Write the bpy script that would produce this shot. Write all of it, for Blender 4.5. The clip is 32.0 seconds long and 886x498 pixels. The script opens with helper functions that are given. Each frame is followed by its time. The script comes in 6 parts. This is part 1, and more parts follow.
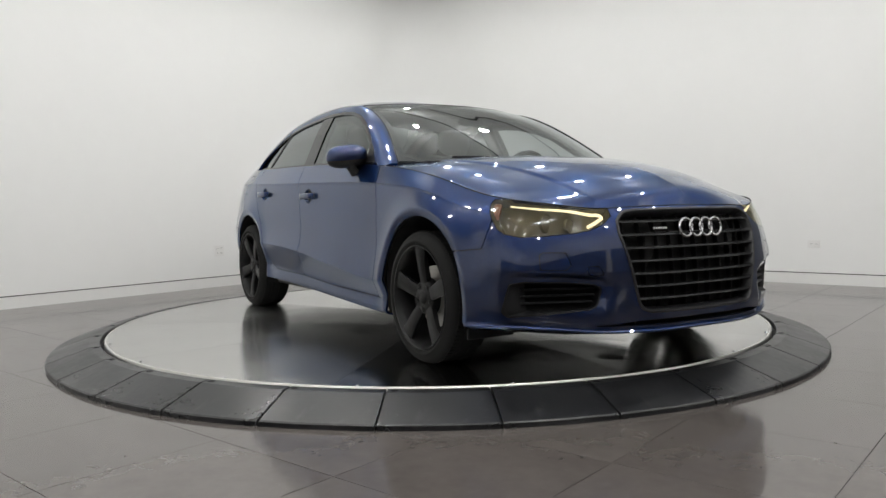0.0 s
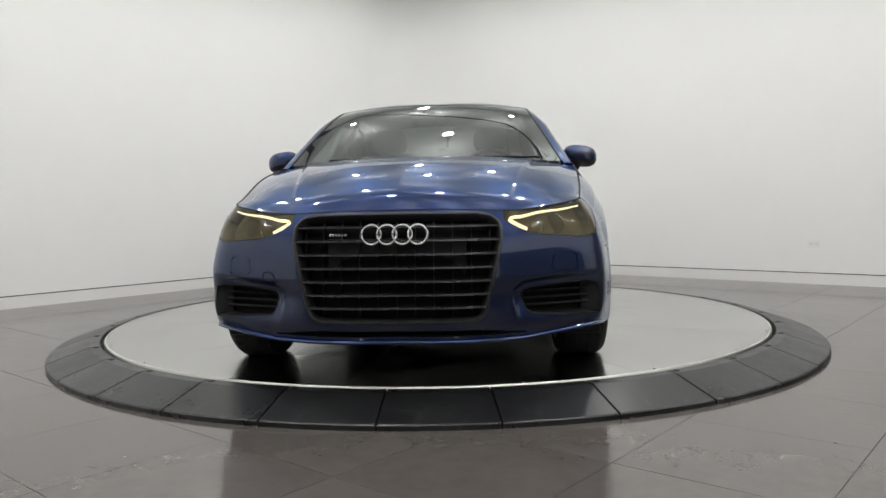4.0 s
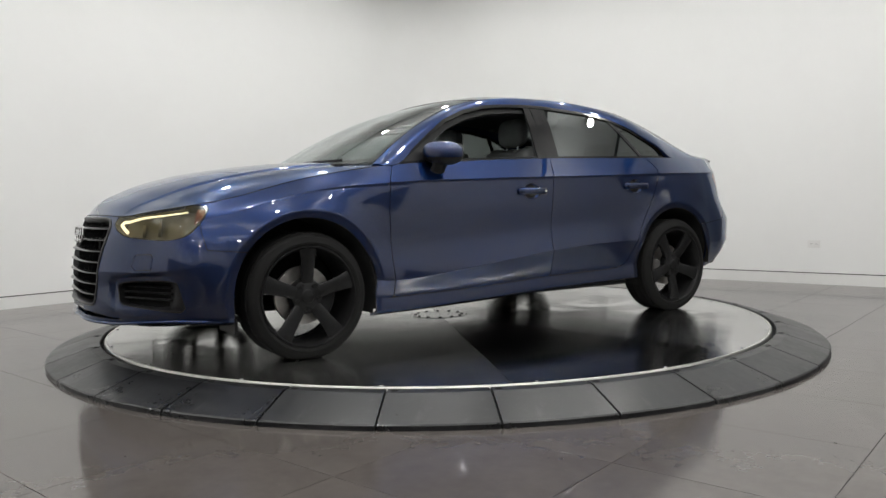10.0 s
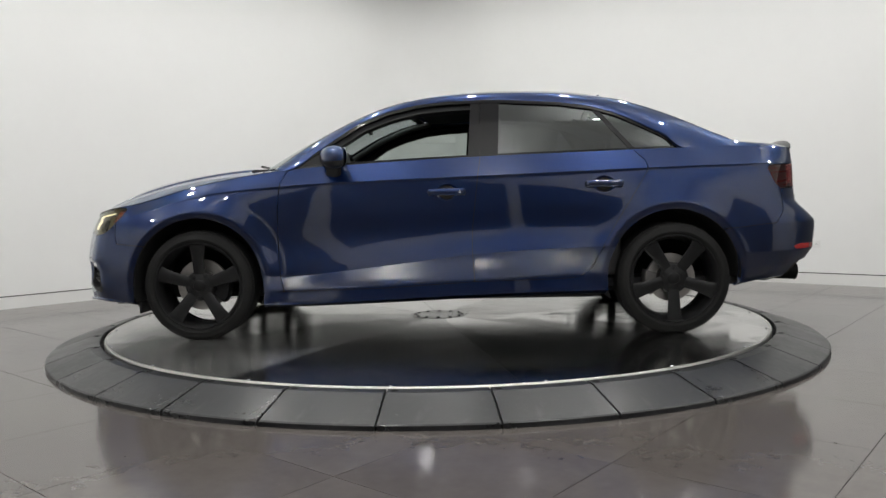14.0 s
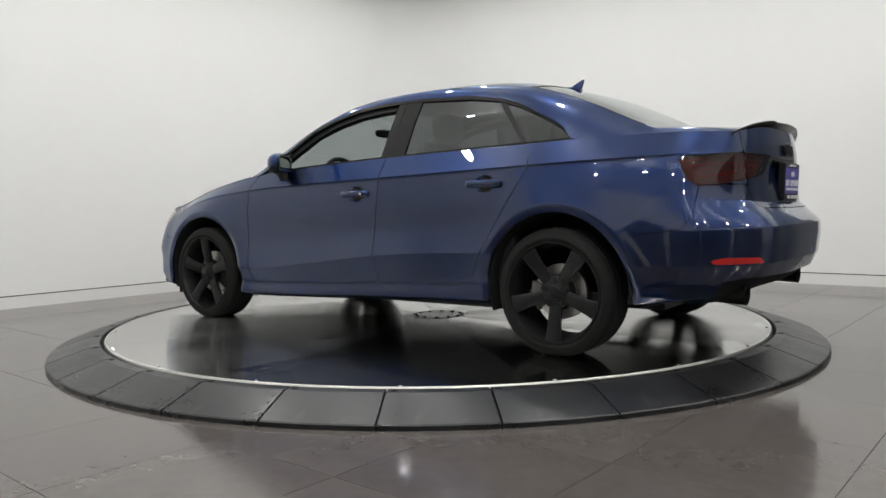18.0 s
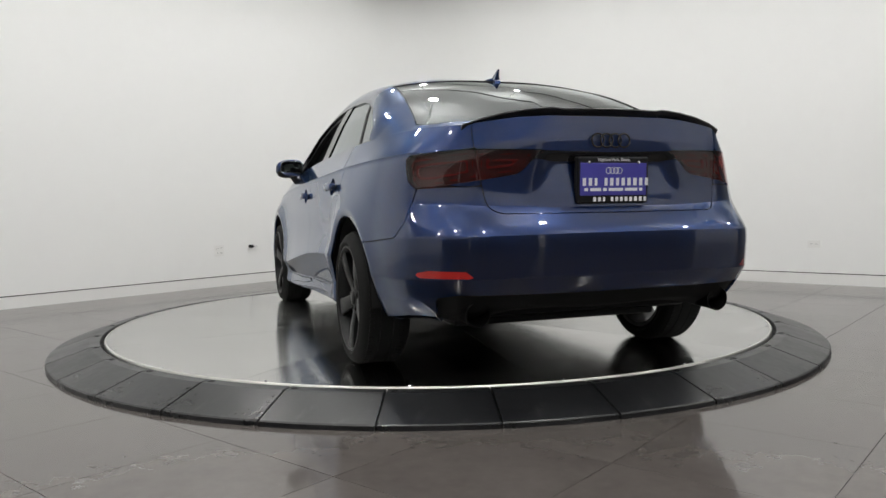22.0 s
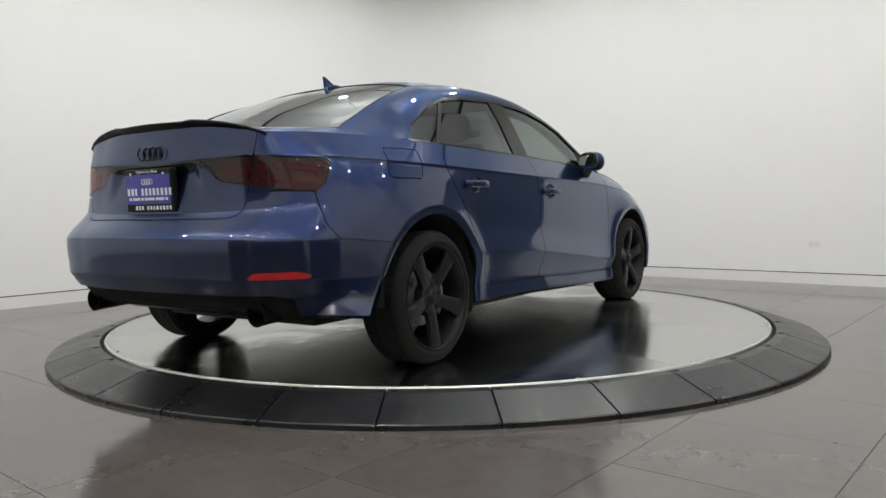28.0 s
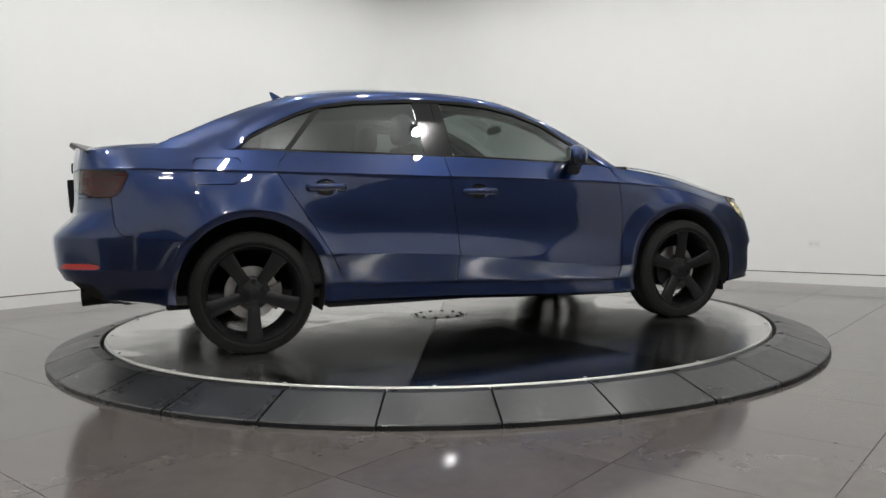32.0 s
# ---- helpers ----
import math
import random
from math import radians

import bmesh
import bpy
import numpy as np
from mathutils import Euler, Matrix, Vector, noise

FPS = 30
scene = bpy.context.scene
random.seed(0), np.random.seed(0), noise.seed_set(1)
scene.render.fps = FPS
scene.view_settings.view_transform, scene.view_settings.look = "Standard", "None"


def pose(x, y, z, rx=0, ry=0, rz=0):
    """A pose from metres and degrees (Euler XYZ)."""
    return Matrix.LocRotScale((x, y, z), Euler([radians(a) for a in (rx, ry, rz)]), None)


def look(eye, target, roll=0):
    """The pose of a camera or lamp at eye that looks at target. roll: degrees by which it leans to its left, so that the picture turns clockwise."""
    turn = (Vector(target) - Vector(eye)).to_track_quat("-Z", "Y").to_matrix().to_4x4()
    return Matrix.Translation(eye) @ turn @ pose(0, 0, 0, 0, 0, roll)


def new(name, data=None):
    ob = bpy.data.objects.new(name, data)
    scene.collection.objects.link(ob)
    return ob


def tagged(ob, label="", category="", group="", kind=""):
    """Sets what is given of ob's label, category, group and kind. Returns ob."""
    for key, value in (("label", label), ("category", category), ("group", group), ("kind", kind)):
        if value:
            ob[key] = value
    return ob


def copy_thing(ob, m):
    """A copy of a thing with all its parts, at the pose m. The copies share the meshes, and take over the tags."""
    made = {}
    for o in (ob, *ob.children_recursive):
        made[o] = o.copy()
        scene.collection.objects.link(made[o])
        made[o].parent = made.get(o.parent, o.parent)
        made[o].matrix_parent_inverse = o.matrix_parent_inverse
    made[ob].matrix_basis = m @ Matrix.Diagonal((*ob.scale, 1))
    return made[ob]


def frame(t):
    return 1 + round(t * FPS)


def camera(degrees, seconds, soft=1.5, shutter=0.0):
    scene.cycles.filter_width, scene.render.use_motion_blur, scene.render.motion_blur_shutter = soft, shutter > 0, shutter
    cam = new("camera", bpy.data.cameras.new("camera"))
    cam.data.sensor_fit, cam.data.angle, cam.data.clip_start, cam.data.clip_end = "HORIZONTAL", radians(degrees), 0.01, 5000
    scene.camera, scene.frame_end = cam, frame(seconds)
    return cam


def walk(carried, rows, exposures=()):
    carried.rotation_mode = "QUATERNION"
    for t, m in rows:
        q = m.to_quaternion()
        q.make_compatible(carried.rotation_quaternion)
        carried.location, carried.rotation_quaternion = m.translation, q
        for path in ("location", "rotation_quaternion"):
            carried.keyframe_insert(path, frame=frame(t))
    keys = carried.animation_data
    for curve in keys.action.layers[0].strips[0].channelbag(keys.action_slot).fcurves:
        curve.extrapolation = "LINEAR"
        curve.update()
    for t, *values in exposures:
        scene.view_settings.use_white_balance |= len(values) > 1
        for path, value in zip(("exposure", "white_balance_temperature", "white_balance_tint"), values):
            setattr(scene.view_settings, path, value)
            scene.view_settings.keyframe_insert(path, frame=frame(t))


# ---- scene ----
DUR = 32.0
PLATE_Z = 0.09
cam = camera(60.95, DUR, soft=1.5)
EYE = Vector((0.0, -5.028, 0.807))
P_, Y_ = radians(3.168), radians(0.4153)
AIM = EYE + Vector((math.sin(Y_) * math.cos(P_), math.cos(Y_) * math.cos(P_), -math.sin(P_)))
walk(cam, [(0.0, look(EYE, AIM, -1.052)), (DUR, look(EYE, AIM, -1.052))], exposures=[(0.0, 0.0, 6500, 10), (DUR, 0.0, 6500, 10)])

# ---- light ----
world = bpy.data.worlds.new("world")
world.use_nodes = True
scene.world = world
world.node_tree.nodes["Background"].inputs[0].default_value = (0.5, 0.5, 0.5, 1)
world.node_tree.nodes["Background"].inputs[1].default_value = 0.02

ROOM = Matrix.Rotation(radians(-40.3), 4, "Z")  # the room's own axes: wall_left at a=-3.76, wall_right at b=4.03
A0, A1, B0, B1, CEIL = -3.764, 6.6, -6.6, 4.031, 4.25
LAMP_A = [-2.5 + 1.62 * i for i in range(6)]
LAMP_B = [2.68 - 1.6 * i for i in range(6)]
LAMP_POWER = 10.2
# power of the upward lamps added to brighten the ceiling
CEILING_FILL_POWER = 5.0
DROP = 0.6  # lamps hang this far below the ceiling, which spreads the upward fill


# ---- materials ----
def mat(name, color, rough=0.5, metal=0.0, **kw):
    m = bpy.data.materials.new(name)
    m.use_nodes = True
    b = m.node_tree.nodes["Principled BSDF"]
    b.inputs["Base Color"].default_value = (*color, 1)
    b.inputs["Roughness"].default_value = rough
    b.inputs["Metallic"].default_value = metal
    for k, v in kw.items():
        b.inputs[k.replace("_", " ")].default_value = v
    return m


def nd(m, kind, **kw):
    n = m.node_tree.nodes.new(kind)
    for k, v in kw.items():
        n.inputs[k.replace("_", " ")].default_value = v
    return n


def lk(m, a, b):
    m.node_tree.links.new(a, b)


def ramp(m, fac, stops):
    r = m.node_tree.nodes.new("ShaderNodeValToRGB")
    e = r.color_ramp.elements
    while len(e) < len(stops):
        e.new(0.5)
    for el, (p, c) in zip(e, stops):
        el.position, el.color = p, (*c, 1) if len(c) == 3 else c
    lk(m, fac, r.inputs[0])
    return r.outputs[0]


def grain(m, scale, lo, hi, rough=None, bump=0.0, bump_scale=None, detail=6.0, island=0.0, coords="Object", stretch=(1, 1, 1)):
    """Vary colour from lo to hi over noise at two scales, roughness and fine relief with it."""
    b = m.node_tree.nodes["Principled BSDF"]
    tc = nd(m, "ShaderNodeTexCoord")
    mp = nd(m, "ShaderNodeMapping", Scale=stretch)
    lk(m, tc.outputs[coords], mp.inputs[0])
    n1 = nd(m, "ShaderNodeTexNoise", Scale=scale, Detail=detail, Roughness=0.6)
    n2 = nd(m, "ShaderNodeTexNoise", Scale=scale * 7.3, Detail=4.0, Roughness=0.6)
    lk(m, mp.outputs[0], n1.inputs["Vector"])
    lk(m, mp.outputs[0], n2.inputs["Vector"])
    mix = nd(m, "ShaderNodeMath")
    mix.operation = "MULTIPLY_ADD"
    mix.inputs[1].default_value = 0.65
    sc = nd(m, "ShaderNodeMath")
    sc.operation = "MULTIPLY"
    sc.inputs[1].default_value = 0.35
    lk(m, n2.outputs[0], sc.inputs[0])
    lk(m, n1.outputs[0], mix.inputs[0])
    lk(m, sc.outputs[0], mix.inputs[2])
    fac = mix.outputs[0]
    if island:
        oi = nd(m, "ShaderNodeObjectInfo")
        ad = nd(m, "ShaderNodeMath")
        ad.operation = "MULTIPLY_ADD"
        ad.inputs[1].default_value = island
        lk(m, oi.outputs["Random"], ad.inputs[0])
        lk(m, fac, ad.inputs[2])
        sb = nd(m, "ShaderNodeMath")
        sb.operation = "SUBTRACT"
        sb.inputs[1].default_value = island / 2
        lk(m, ad.outputs[0], sb.inputs[0])
        fac = sb.outputs[0]
    lk(m, ramp(m, fac, [(0.3, lo), (0.7, hi)]), b.inputs["Base Color"])
    if rough:
        lk(m, ramp(m, fac, [(0.3, (rough[0],) * 3), (0.7, (rough[1],) * 3)]), b.inputs["Roughness"])
    if bump:
        n3 = nd(m, "ShaderNodeTexNoise", Scale=bump_scale or scale * 20, Detail=4.0)
        lk(m, mp.outputs[0], n3.inputs["Vector"])
        bp = nd(m, "ShaderNodeBump", Strength=bump, Distance=0.002)
        lk(m, n3.outputs[0], bp.inputs["Height"])
        lk(m, bp.outputs[0], b.inputs["Normal"])
    return m


def glass_mat(name, tint, rough=0.0, sheen=0.08):
    """A thin pane: light passes straight through, tinted, and a mirror sheen grows by the angle."""
    m = bpy.data.materials.new(name)
    m.use_nodes = True
    nt = m.node_tree
    nt.nodes.remove(nt.nodes["Principled BSDF"])
    tr = nd(m, "ShaderNodeBsdfTransparent", Color=(*tint, 1))
    gl = nd(m, "ShaderNodeBsdfGlossy", Color=(0.93, 0.97, 0.97, 1), Roughness=rough)
    lw = nd(m, "ShaderNodeLayerWeight", Blend=0.5)
    pw = nd(m, "ShaderNodeMath")
    pw.operation = "POWER"
    pw.inputs[1].default_value = 5.0
    ma = nd(m, "ShaderNodeMath")
    ma.operation = "MULTIPLY_ADD"
    ma.inputs[1].default_value, ma.inputs[2].default_value = 1.0 - sheen, sheen
    mx = nd(m, "ShaderNodeMixShader")
    lk(m, lw.outputs["Facing"], pw.inputs[0])
    lk(m, pw.outputs[0], ma.inputs[0])
    lk(m, ma.outputs[0], mx.inputs[0])
    lk(m, tr.outputs[0], mx.inputs[1])
    lk(m, gl.outputs[0], mx.inputs[2])
    lk(m, mx.outputs[0], nt.nodes["Material Output"].inputs[0])
    return m


def glow(name, color, strength):
    m = mat(name, color, 0.4)
    b = m.node_tree.nodes["Principled BSDF"]
    b.inputs["Emission Color"].default_value = (*color, 1)
    b.inputs["Emission Strength"].default_value = strength
    return m


M_WALL = grain(mat("wall_paint", (0.8, 0.8, 0.78), 0.55), 1.3, (0.85, 0.855, 0.84), (0.87, 0.875, 0.86), bump=0.08, bump_scale=220)
M_CEIL = grain(mat("ceiling_paint", (0.82, 0.82, 0.8), 0.7), 2.0, (0.86, 0.86, 0.85), (0.89, 0.89, 0.88))
# unseen back walls: grey chosen for the car's reflections and bounce light
M_BACKWALL = grain(mat("grey_paint", (0.5, 0.5, 0.5), 0.6), 1.5, (0.68, 0.685, 0.685), (0.72, 0.725, 0.725))
M_TRIM = grain(mat("trim_paint", (0.82, 0.82, 0.8), 0.35), 3.0, (0.8, 0.8, 0.78), (0.84, 0.84, 0.82))
M_TILE = grain(mat("porcelain", (0.2, 0.19, 0.18), 0.2), 2.2, (0.08, 0.071, 0.066), (0.114, 0.102, 0.094), rough=(0.05, 0.18), bump=0.06, bump_scale=16, island=0.1)
M_GROUT = mat("grout", (0.07, 0.065, 0.06), 0.9)
M_RUBBER = grain(mat("rubber", (0.03, 0.03, 0.032), 0.5), 4.0, (0.007, 0.0075, 0.0085), (0.018, 0.0185, 0.02), rough=(0.24, 0.42), bump=0.1, bump_scale=90, island=0.14)


def scuffs(m, scale, low, high, tone, stretch=(1, 1, 1)):
    """Pale rubbed patches over a surface's own colour."""
    b = m.node_tree.nodes["Principled BSDF"]
    old = b.inputs["Base Color"].links[0].from_socket
    tc = nd(m, "ShaderNodeTexCoord")
    mp = nd(m, "ShaderNodeMapping", Scale=stretch)
    lk(m, tc.outputs["Object"], mp.inputs[0])
    n = nd(m, "ShaderNodeTexNoise", Scale=scale, Detail=12.0, Roughness=0.72, Distortion=0.6)
    lk(m, mp.outputs[0], n.inputs["Vector"])
    f = ramp(m, n.outputs[0], [(low, (0, 0, 0)), (high, (1, 1, 1))])
    mix = m.node_tree.nodes.new("ShaderNodeMix")
    mix.data_type = "RGBA"
    lk(m, f, mix.inputs[0])
    lk(m, old, mix.inputs[6])
    mix.inputs[7].default_value = (*tone, 1)
    lk(m, mix.outputs[2], b.inputs["Base Color"])
    return m


scuffs(M_RUBBER, 9.0, 0.55, 0.85, (0.06, 0.06, 0.059))
scuffs(M_RUBBER, 38.0, 0.66, 0.74, (0.2, 0.2, 0.195))
scuffs(M_TILE, 1.4, 0.54, 0.8, (0.135, 0.121, 0.112))
scuffs(M_TILE, 11.0, 0.62, 0.82, (0.14, 0.127, 0.118))
M_BLACK = mat("black_plastic", (0.012, 0.012, 0.013), 0.45, Specular_IOR_Level=0.2)
M_WINTRIM = mat("window_trim_black", (0.006, 0.006, 0.007), 0.12, Specular_IOR_Level=0.4)
# near-black colour that stands for the shade in gaps and cavities
M_CAVITY_SHADE = mat("dark_cavity", (0.004, 0.004, 0.004), 0.9)
M_GLOSSBLACK = mat("gloss_black", (0.006, 0.006, 0.007), 0.06)
M_CHROME = mat("chrome", (0.85, 0.85, 0.86), 0.07, 1.0)
M_STEEL = grain(mat("brake_steel", (0.5, 0.5, 0.5), 0.35, 1.0), 30, (0.42, 0.41, 0.39), (0.6, 0.58, 0.55), rough=(0.3, 0.45))


def paint():
    m = mat("blue_metallic_paint", (0.004, 0.013, 0.06), 0.34, 1.0)
    b = m.node_tree.nodes["Principled BSDF"]
    b.inputs["Specular IOR Level"].default_value = 0.0
    b.inputs["Specular Tint"].default_value = (0.5, 0.62, 0.85, 1)
    b.inputs["Coat Weight"].default_value = 1.0
    b.inputs["Coat Roughness"].default_value = 0.015
    b.inputs["Coat IOR"].default_value = 1.7
    tc = nd(m, "ShaderNodeTexCoord")
    v = nd(m, "ShaderNodeTexVoronoi", Scale=900.0)
    lk(m, tc.outputs["Object"], v.inputs["Vector"])
    lk(m, ramp(m, v.outputs["Color"], [(0.0, (0.0036, 0.0148, 0.067)), (1.0, (0.0058, 0.0222, 0.092))]), b.inputs["Base Color"])
    n = nd(m, "ShaderNodeTexNoise", Scale=2.5, Detail=3.0)
    lk(m, tc.outputs["Object"], n.inputs["Vector"])
    lk(m, ramp(m, n.outputs[0], [(0.35, (0.008,) * 3), (0.75, (0.03,) * 3)]), b.inputs["Coat Roughness"])
    return m


M_PAINT = paint()
M_WINDSHIELD = glass_mat("windshield_glass", (0.42, 0.47, 0.47), sheen=0.17)
M_TINT = glass_mat("tinted_glass", (0.1, 0.115, 0.112), sheen=0.15)
M_REARGLASS = glass_mat("rear_glass", (0.17, 0.19, 0.188), sheen=0.3)
M_CLEARTINT = glass_mat("side_glass", (0.42, 0.47, 0.45), sheen=0.08)


# ---- mesh helpers ----
def mesh_of(name, verts, faces, material, smooth=True):
    me = bpy.data.meshes.new(name)
    me.from_pydata([tuple(v) for v in verts], [], [tuple(f) for f in faces])
    me.materials.append(material)
    if smooth:
        me.shade_smooth()
        me.set_sharp_from_angle(angle=radians(30))
    me.update()
    return me


def part_mesh(name, me, parent=None, label="", m=None):
    ob = new(name, me)
    if parent is not None:
        ob.parent = parent
    if m is not None:
        ob.matrix_basis = m
    if label:
        tagged(ob, label)
    return ob


def part(name, bm, material, parent=None, label="", smooth=False, m=None, sharp=35):
    me = bpy.data.meshes.new(name)
    bm.normal_update()
    bm.to_mesh(me)
    bm.free()
    me.materials.append(material)
    if smooth:
        me.shade_smooth()
        me.set_sharp_from_angle(angle=radians(sharp))
    return part_mesh(name, me, parent, label, m)


def thing(name, label, category, m=None, group="", kind=""):
    ob = new(name)
    if m is not None:
        ob.matrix_basis = m
    return tagged(ob, label, category, group, kind)


def box(bm, x0, x1, y0, y1, z0, z1, bevel=0.0, m=None, seg=2):
    """A box with softened edges, added to bm."""
    mt = Matrix.Translation(((x0 + x1) / 2, (y0 + y1) / 2, (z0 + z1) / 2)) @ Matrix.Diagonal((x1 - x0, y1 - y0, z1 - z0, 1))
    b2 = bmesh.new()
    bmesh.ops.create_cube(b2, size=1.0, matrix=mt)
    if bevel:
        bmesh.ops.bevel(b2, geom=b2.edges[:], offset=bevel, segments=seg, affect="EDGES", profile=0.5)
    if m is not None:
        b2.transform(m)
    me = bpy.data.meshes.new("tmp")
    b2.to_mesh(me)
    b2.free()
    bm.from_mesh(me)
    bpy.data.meshes.remove(me)
    return bm


def lathe(bm, profile, steps=48, m=None, close=False):
    """Turn (radius, height) points round the z axis."""
    rings = []
    for i in range(steps):
        a = 2 * math.pi * i / steps
        rings.append([bm.verts.new((r * math.cos(a), r * math.sin(a), z)) for r, z in profile])
    n = len(profile)
    for i in range(steps):
        p, q = rings[i], rings[(i + 1) % steps]
        for j in range(n if close else n - 1):
            k = (j + 1) % n
            bm.faces.new((p[j], q[j], q[k], p[k]))
    if m is not None:
        bmesh.ops.transform(bm, matrix=m, verts=[v for ring in rings for v in ring])
    return bm


def tube(bm, pts, r, sides=10, cap=True, squash=1.0, up=(0, 0, 1), closed=False):
    """A round bar along pts. r: one radius or one for each point."""
    pts = [Vector(p) for p in pts]
    rs = r if isinstance(r, (list, tuple)) else [r] * len(pts)
    rings = []
    n = len(pts)
    for i, p in enumerate(pts):
        a = pts[(i - 1) % n] if (i or closed) else p
        b = pts[(i + 1) % n] if (i < n - 1 or closed) else p
        d = (b - a).normalized()
        s = d.cross(Vector(up))
        if s.length < 1e-4:
            s = d.cross(Vector((1, 0, 0)))
        s.normalize()
        t = s.cross(d)
        rings.append([bm.verts.new(p + s * math.cos(w) * rs[i] + t * math.sin(w) * rs[i] * squash) for w in (2 * math.pi * k / sides for k in range(sides))])
    for i in range(n if closed else n - 1):
        p, q = rings[i], rings[(i + 1) % n]
        for k in range(sides):
            bm.faces.new((p[k], p[(k + 1) % sides], q[(k + 1) % sides], q[k]))
    if cap and not closed:
        bm.faces.new(rings[0][::-1])
        bm.faces.new(rings[-1])
    return bm


def curve(pts, n):
    """n points evenly along a smooth line through pts."""
    P = np.array(pts, float)
    d = np.linalg.norm(np.diff(P, axis=0), axis=1)
    T = slopes(P, d)
    out = []
    for i in range(len(P) - 1):
        s = np.linspace(0, 1, 24, endpoint=i == len(P) - 2)[:, None]
        out.append(hermite(P[i], P[i + 1], T[i] * d[i], T[i + 1] * d[i], s))
    C = np.vstack(out)
    L = np.concatenate([[0], np.cumsum(np.linalg.norm(np.diff(C, axis=0), axis=1))])
    w = np.linspace(0, L[-1], n)
    return np.stack([np.interp(w, L, C[:, k]) for k in range(P.shape[1])], -1)


def slopes(P, d):
    T = np.zeros_like(P)
    T[0], T[-1] = (P[1] - P[0]) / d[0], (P[-1] - P[-2]) / d[-1]
    for i in range(1, len(P) - 1):
        T[i] = (d[i] * (P[i] - P[i - 1]) / d[i - 1] + d[i - 1] * (P[i + 1] - P[i]) / d[i]) / (d[i - 1] + d[i])
    return T


def hermite(a, b, ta, tb, s):
    return a * (2 * s**3 - 3 * s**2 + 1) + ta * (s**3 - 2 * s**2 + s) + b * (3 * s**2 - 2 * s**3) + tb * (s**3 - s**2)


def coons(bottom, top, left, right):
    """A patch between four lines: bottom and top run from left to right, left and right from bottom to top."""
    n, m = len(bottom), len(left)
    s = np.linspace(0, 1, n)[None, :, None]
    t = np.linspace(0, 1, m)[:, None, None]
    c = (1 - t) * bottom[None] + t * top[None] + (1 - s) * left[:, None] + s * right[:, None]
    return c - ((1 - s) * (1 - t) * bottom[0] + s * (1 - t) * bottom[-1] + (1 - s) * t * top[0] + s * t * top[-1])


def quads(m, n):
    i, j = np.meshgrid(np.arange(m - 1), np.arange(n - 1), indexing="ij")
    a = (i * n + j).ravel()
    return np.stack([a, a + 1, a + n + 1, a + n], -1)


def sdf(px, py, poly):
    """Signed distance to a closed outline, positive inside."""
    P = np.array(poly, float)
    best = np.full(px.shape, 1e9)
    inside = np.zeros(px.shape, bool)
    for (x0, y0), (x1, y1) in zip(P, np.roll(P, -1, 0)):
        dx, dy = x1 - x0, y1 - y0
        t = np.clip(((px - x0) * dx + (py - y0) * dy) / (dx * dx + dy * dy + 1e-12), 0, 1)
        best = np.minimum(best, np.hypot(px - x0 - t * dx, py - y0 - t * dy))
        if y0 != y1:
            inside ^= ((y0 > py) != (y1 > py)) & (px < dx * (py - y0) / (y1 - y0) + x0)
    return np.where(inside, best, -best)


def clip(V, F, phi):
    """The piece of a surface where phi is above zero, cut cleanly along phi = 0."""
    keep = phi > 0
    cnt = keep[F].sum(1)
    verts, index = [], {}

    def at(key, make):
        if key not in index:
            index[key] = len(verts)
            verts.append(make())
        return index[key]

    faces = []
    for f, c in zip(F, cnt):
        if c == 0:
            continue
        if c == len(f):
            faces.append([at(int(i), lambda i=i: V[i]) for i in f])
            continue
        out = []
        for a, b in zip(f, np.roll(f, -1)):
            if keep[a]:
                out.append(at(int(a), lambda: V[a]))
            if keep[a] != keep[b]:
                lo, hi = (int(a), int(b)) if a < b else (int(b), int(a))
                out.append(at((lo, hi), lambda: V[lo] + (V[hi] - V[lo]) * (phi[lo] / (phi[lo] - phi[hi]))))
        out = [v for k, v in enumerate(out) if v != out[k - 1]]
        if len(out) >= 3:
            faces.append(out)
    return np.array(verts).reshape(-1, 3), faces


def lipped(V, faces, depth=0.012, flip=False, plain=None):
    """A skin with a folded edge: every free border turns inward by depth."""
    if flip:
        faces = [f[::-1] for f in faces]
    N = np.zeros_like(V)
    count = {}
    for f in faces:
        p = V[list(f)]
        nrm = np.cross(p[1] - p[0], p[2] - p[0]) + (np.cross(p[2] - p[0], p[3] - p[0]) if len(f) > 3 else 0)
        for i in f:
            N[i] += nrm
        for a, b in zip(f, [*f[1:], f[0]]):
            count[(a, b)] = 1
    N /= np.linalg.norm(N, axis=1)[:, None] + 1e-12
    border = [(a, b) for a, b in count if (b, a) not in count]
    if plain is not None:  # where the edge runs on into the next panel without a fold
        border = [(a, b) for a, b in border if not (plain(V[a]) and plain(V[b]))]
    ids = {}
    verts = [tuple(v) for v in V]
    for a, b in border:
        for i in (a, b):
            if i not in ids:
                ids[i] = len(verts)
                verts += [tuple(V[i]), tuple(V[i] - N[i] * 0.0015), tuple(V[i] - N[i] * depth)]
    extra = [(b, a, ids[a] + 1, ids[b] + 1) for a, b in border] + [(ids[b] + 1, ids[a] + 1, ids[a] + 2, ids[b] + 2) for a, b in border]
    return verts, [tuple(f) for f in faces] + extra


def mirrored(verts, faces):
    return [(x, -y, z) for x, y, z in verts], [tuple(f)[::-1] for f in faces]

# ---- the room ----
def room_box(name, a0, a1, b0, b1, z0, z1, material, label, category):
    bm = bmesh.new()
    box(bm, a0, a1, b0, b1, z0, z1)
    bm.transform(ROOM)
    return tagged(part(name, bm, material), label, category, kind="structure")


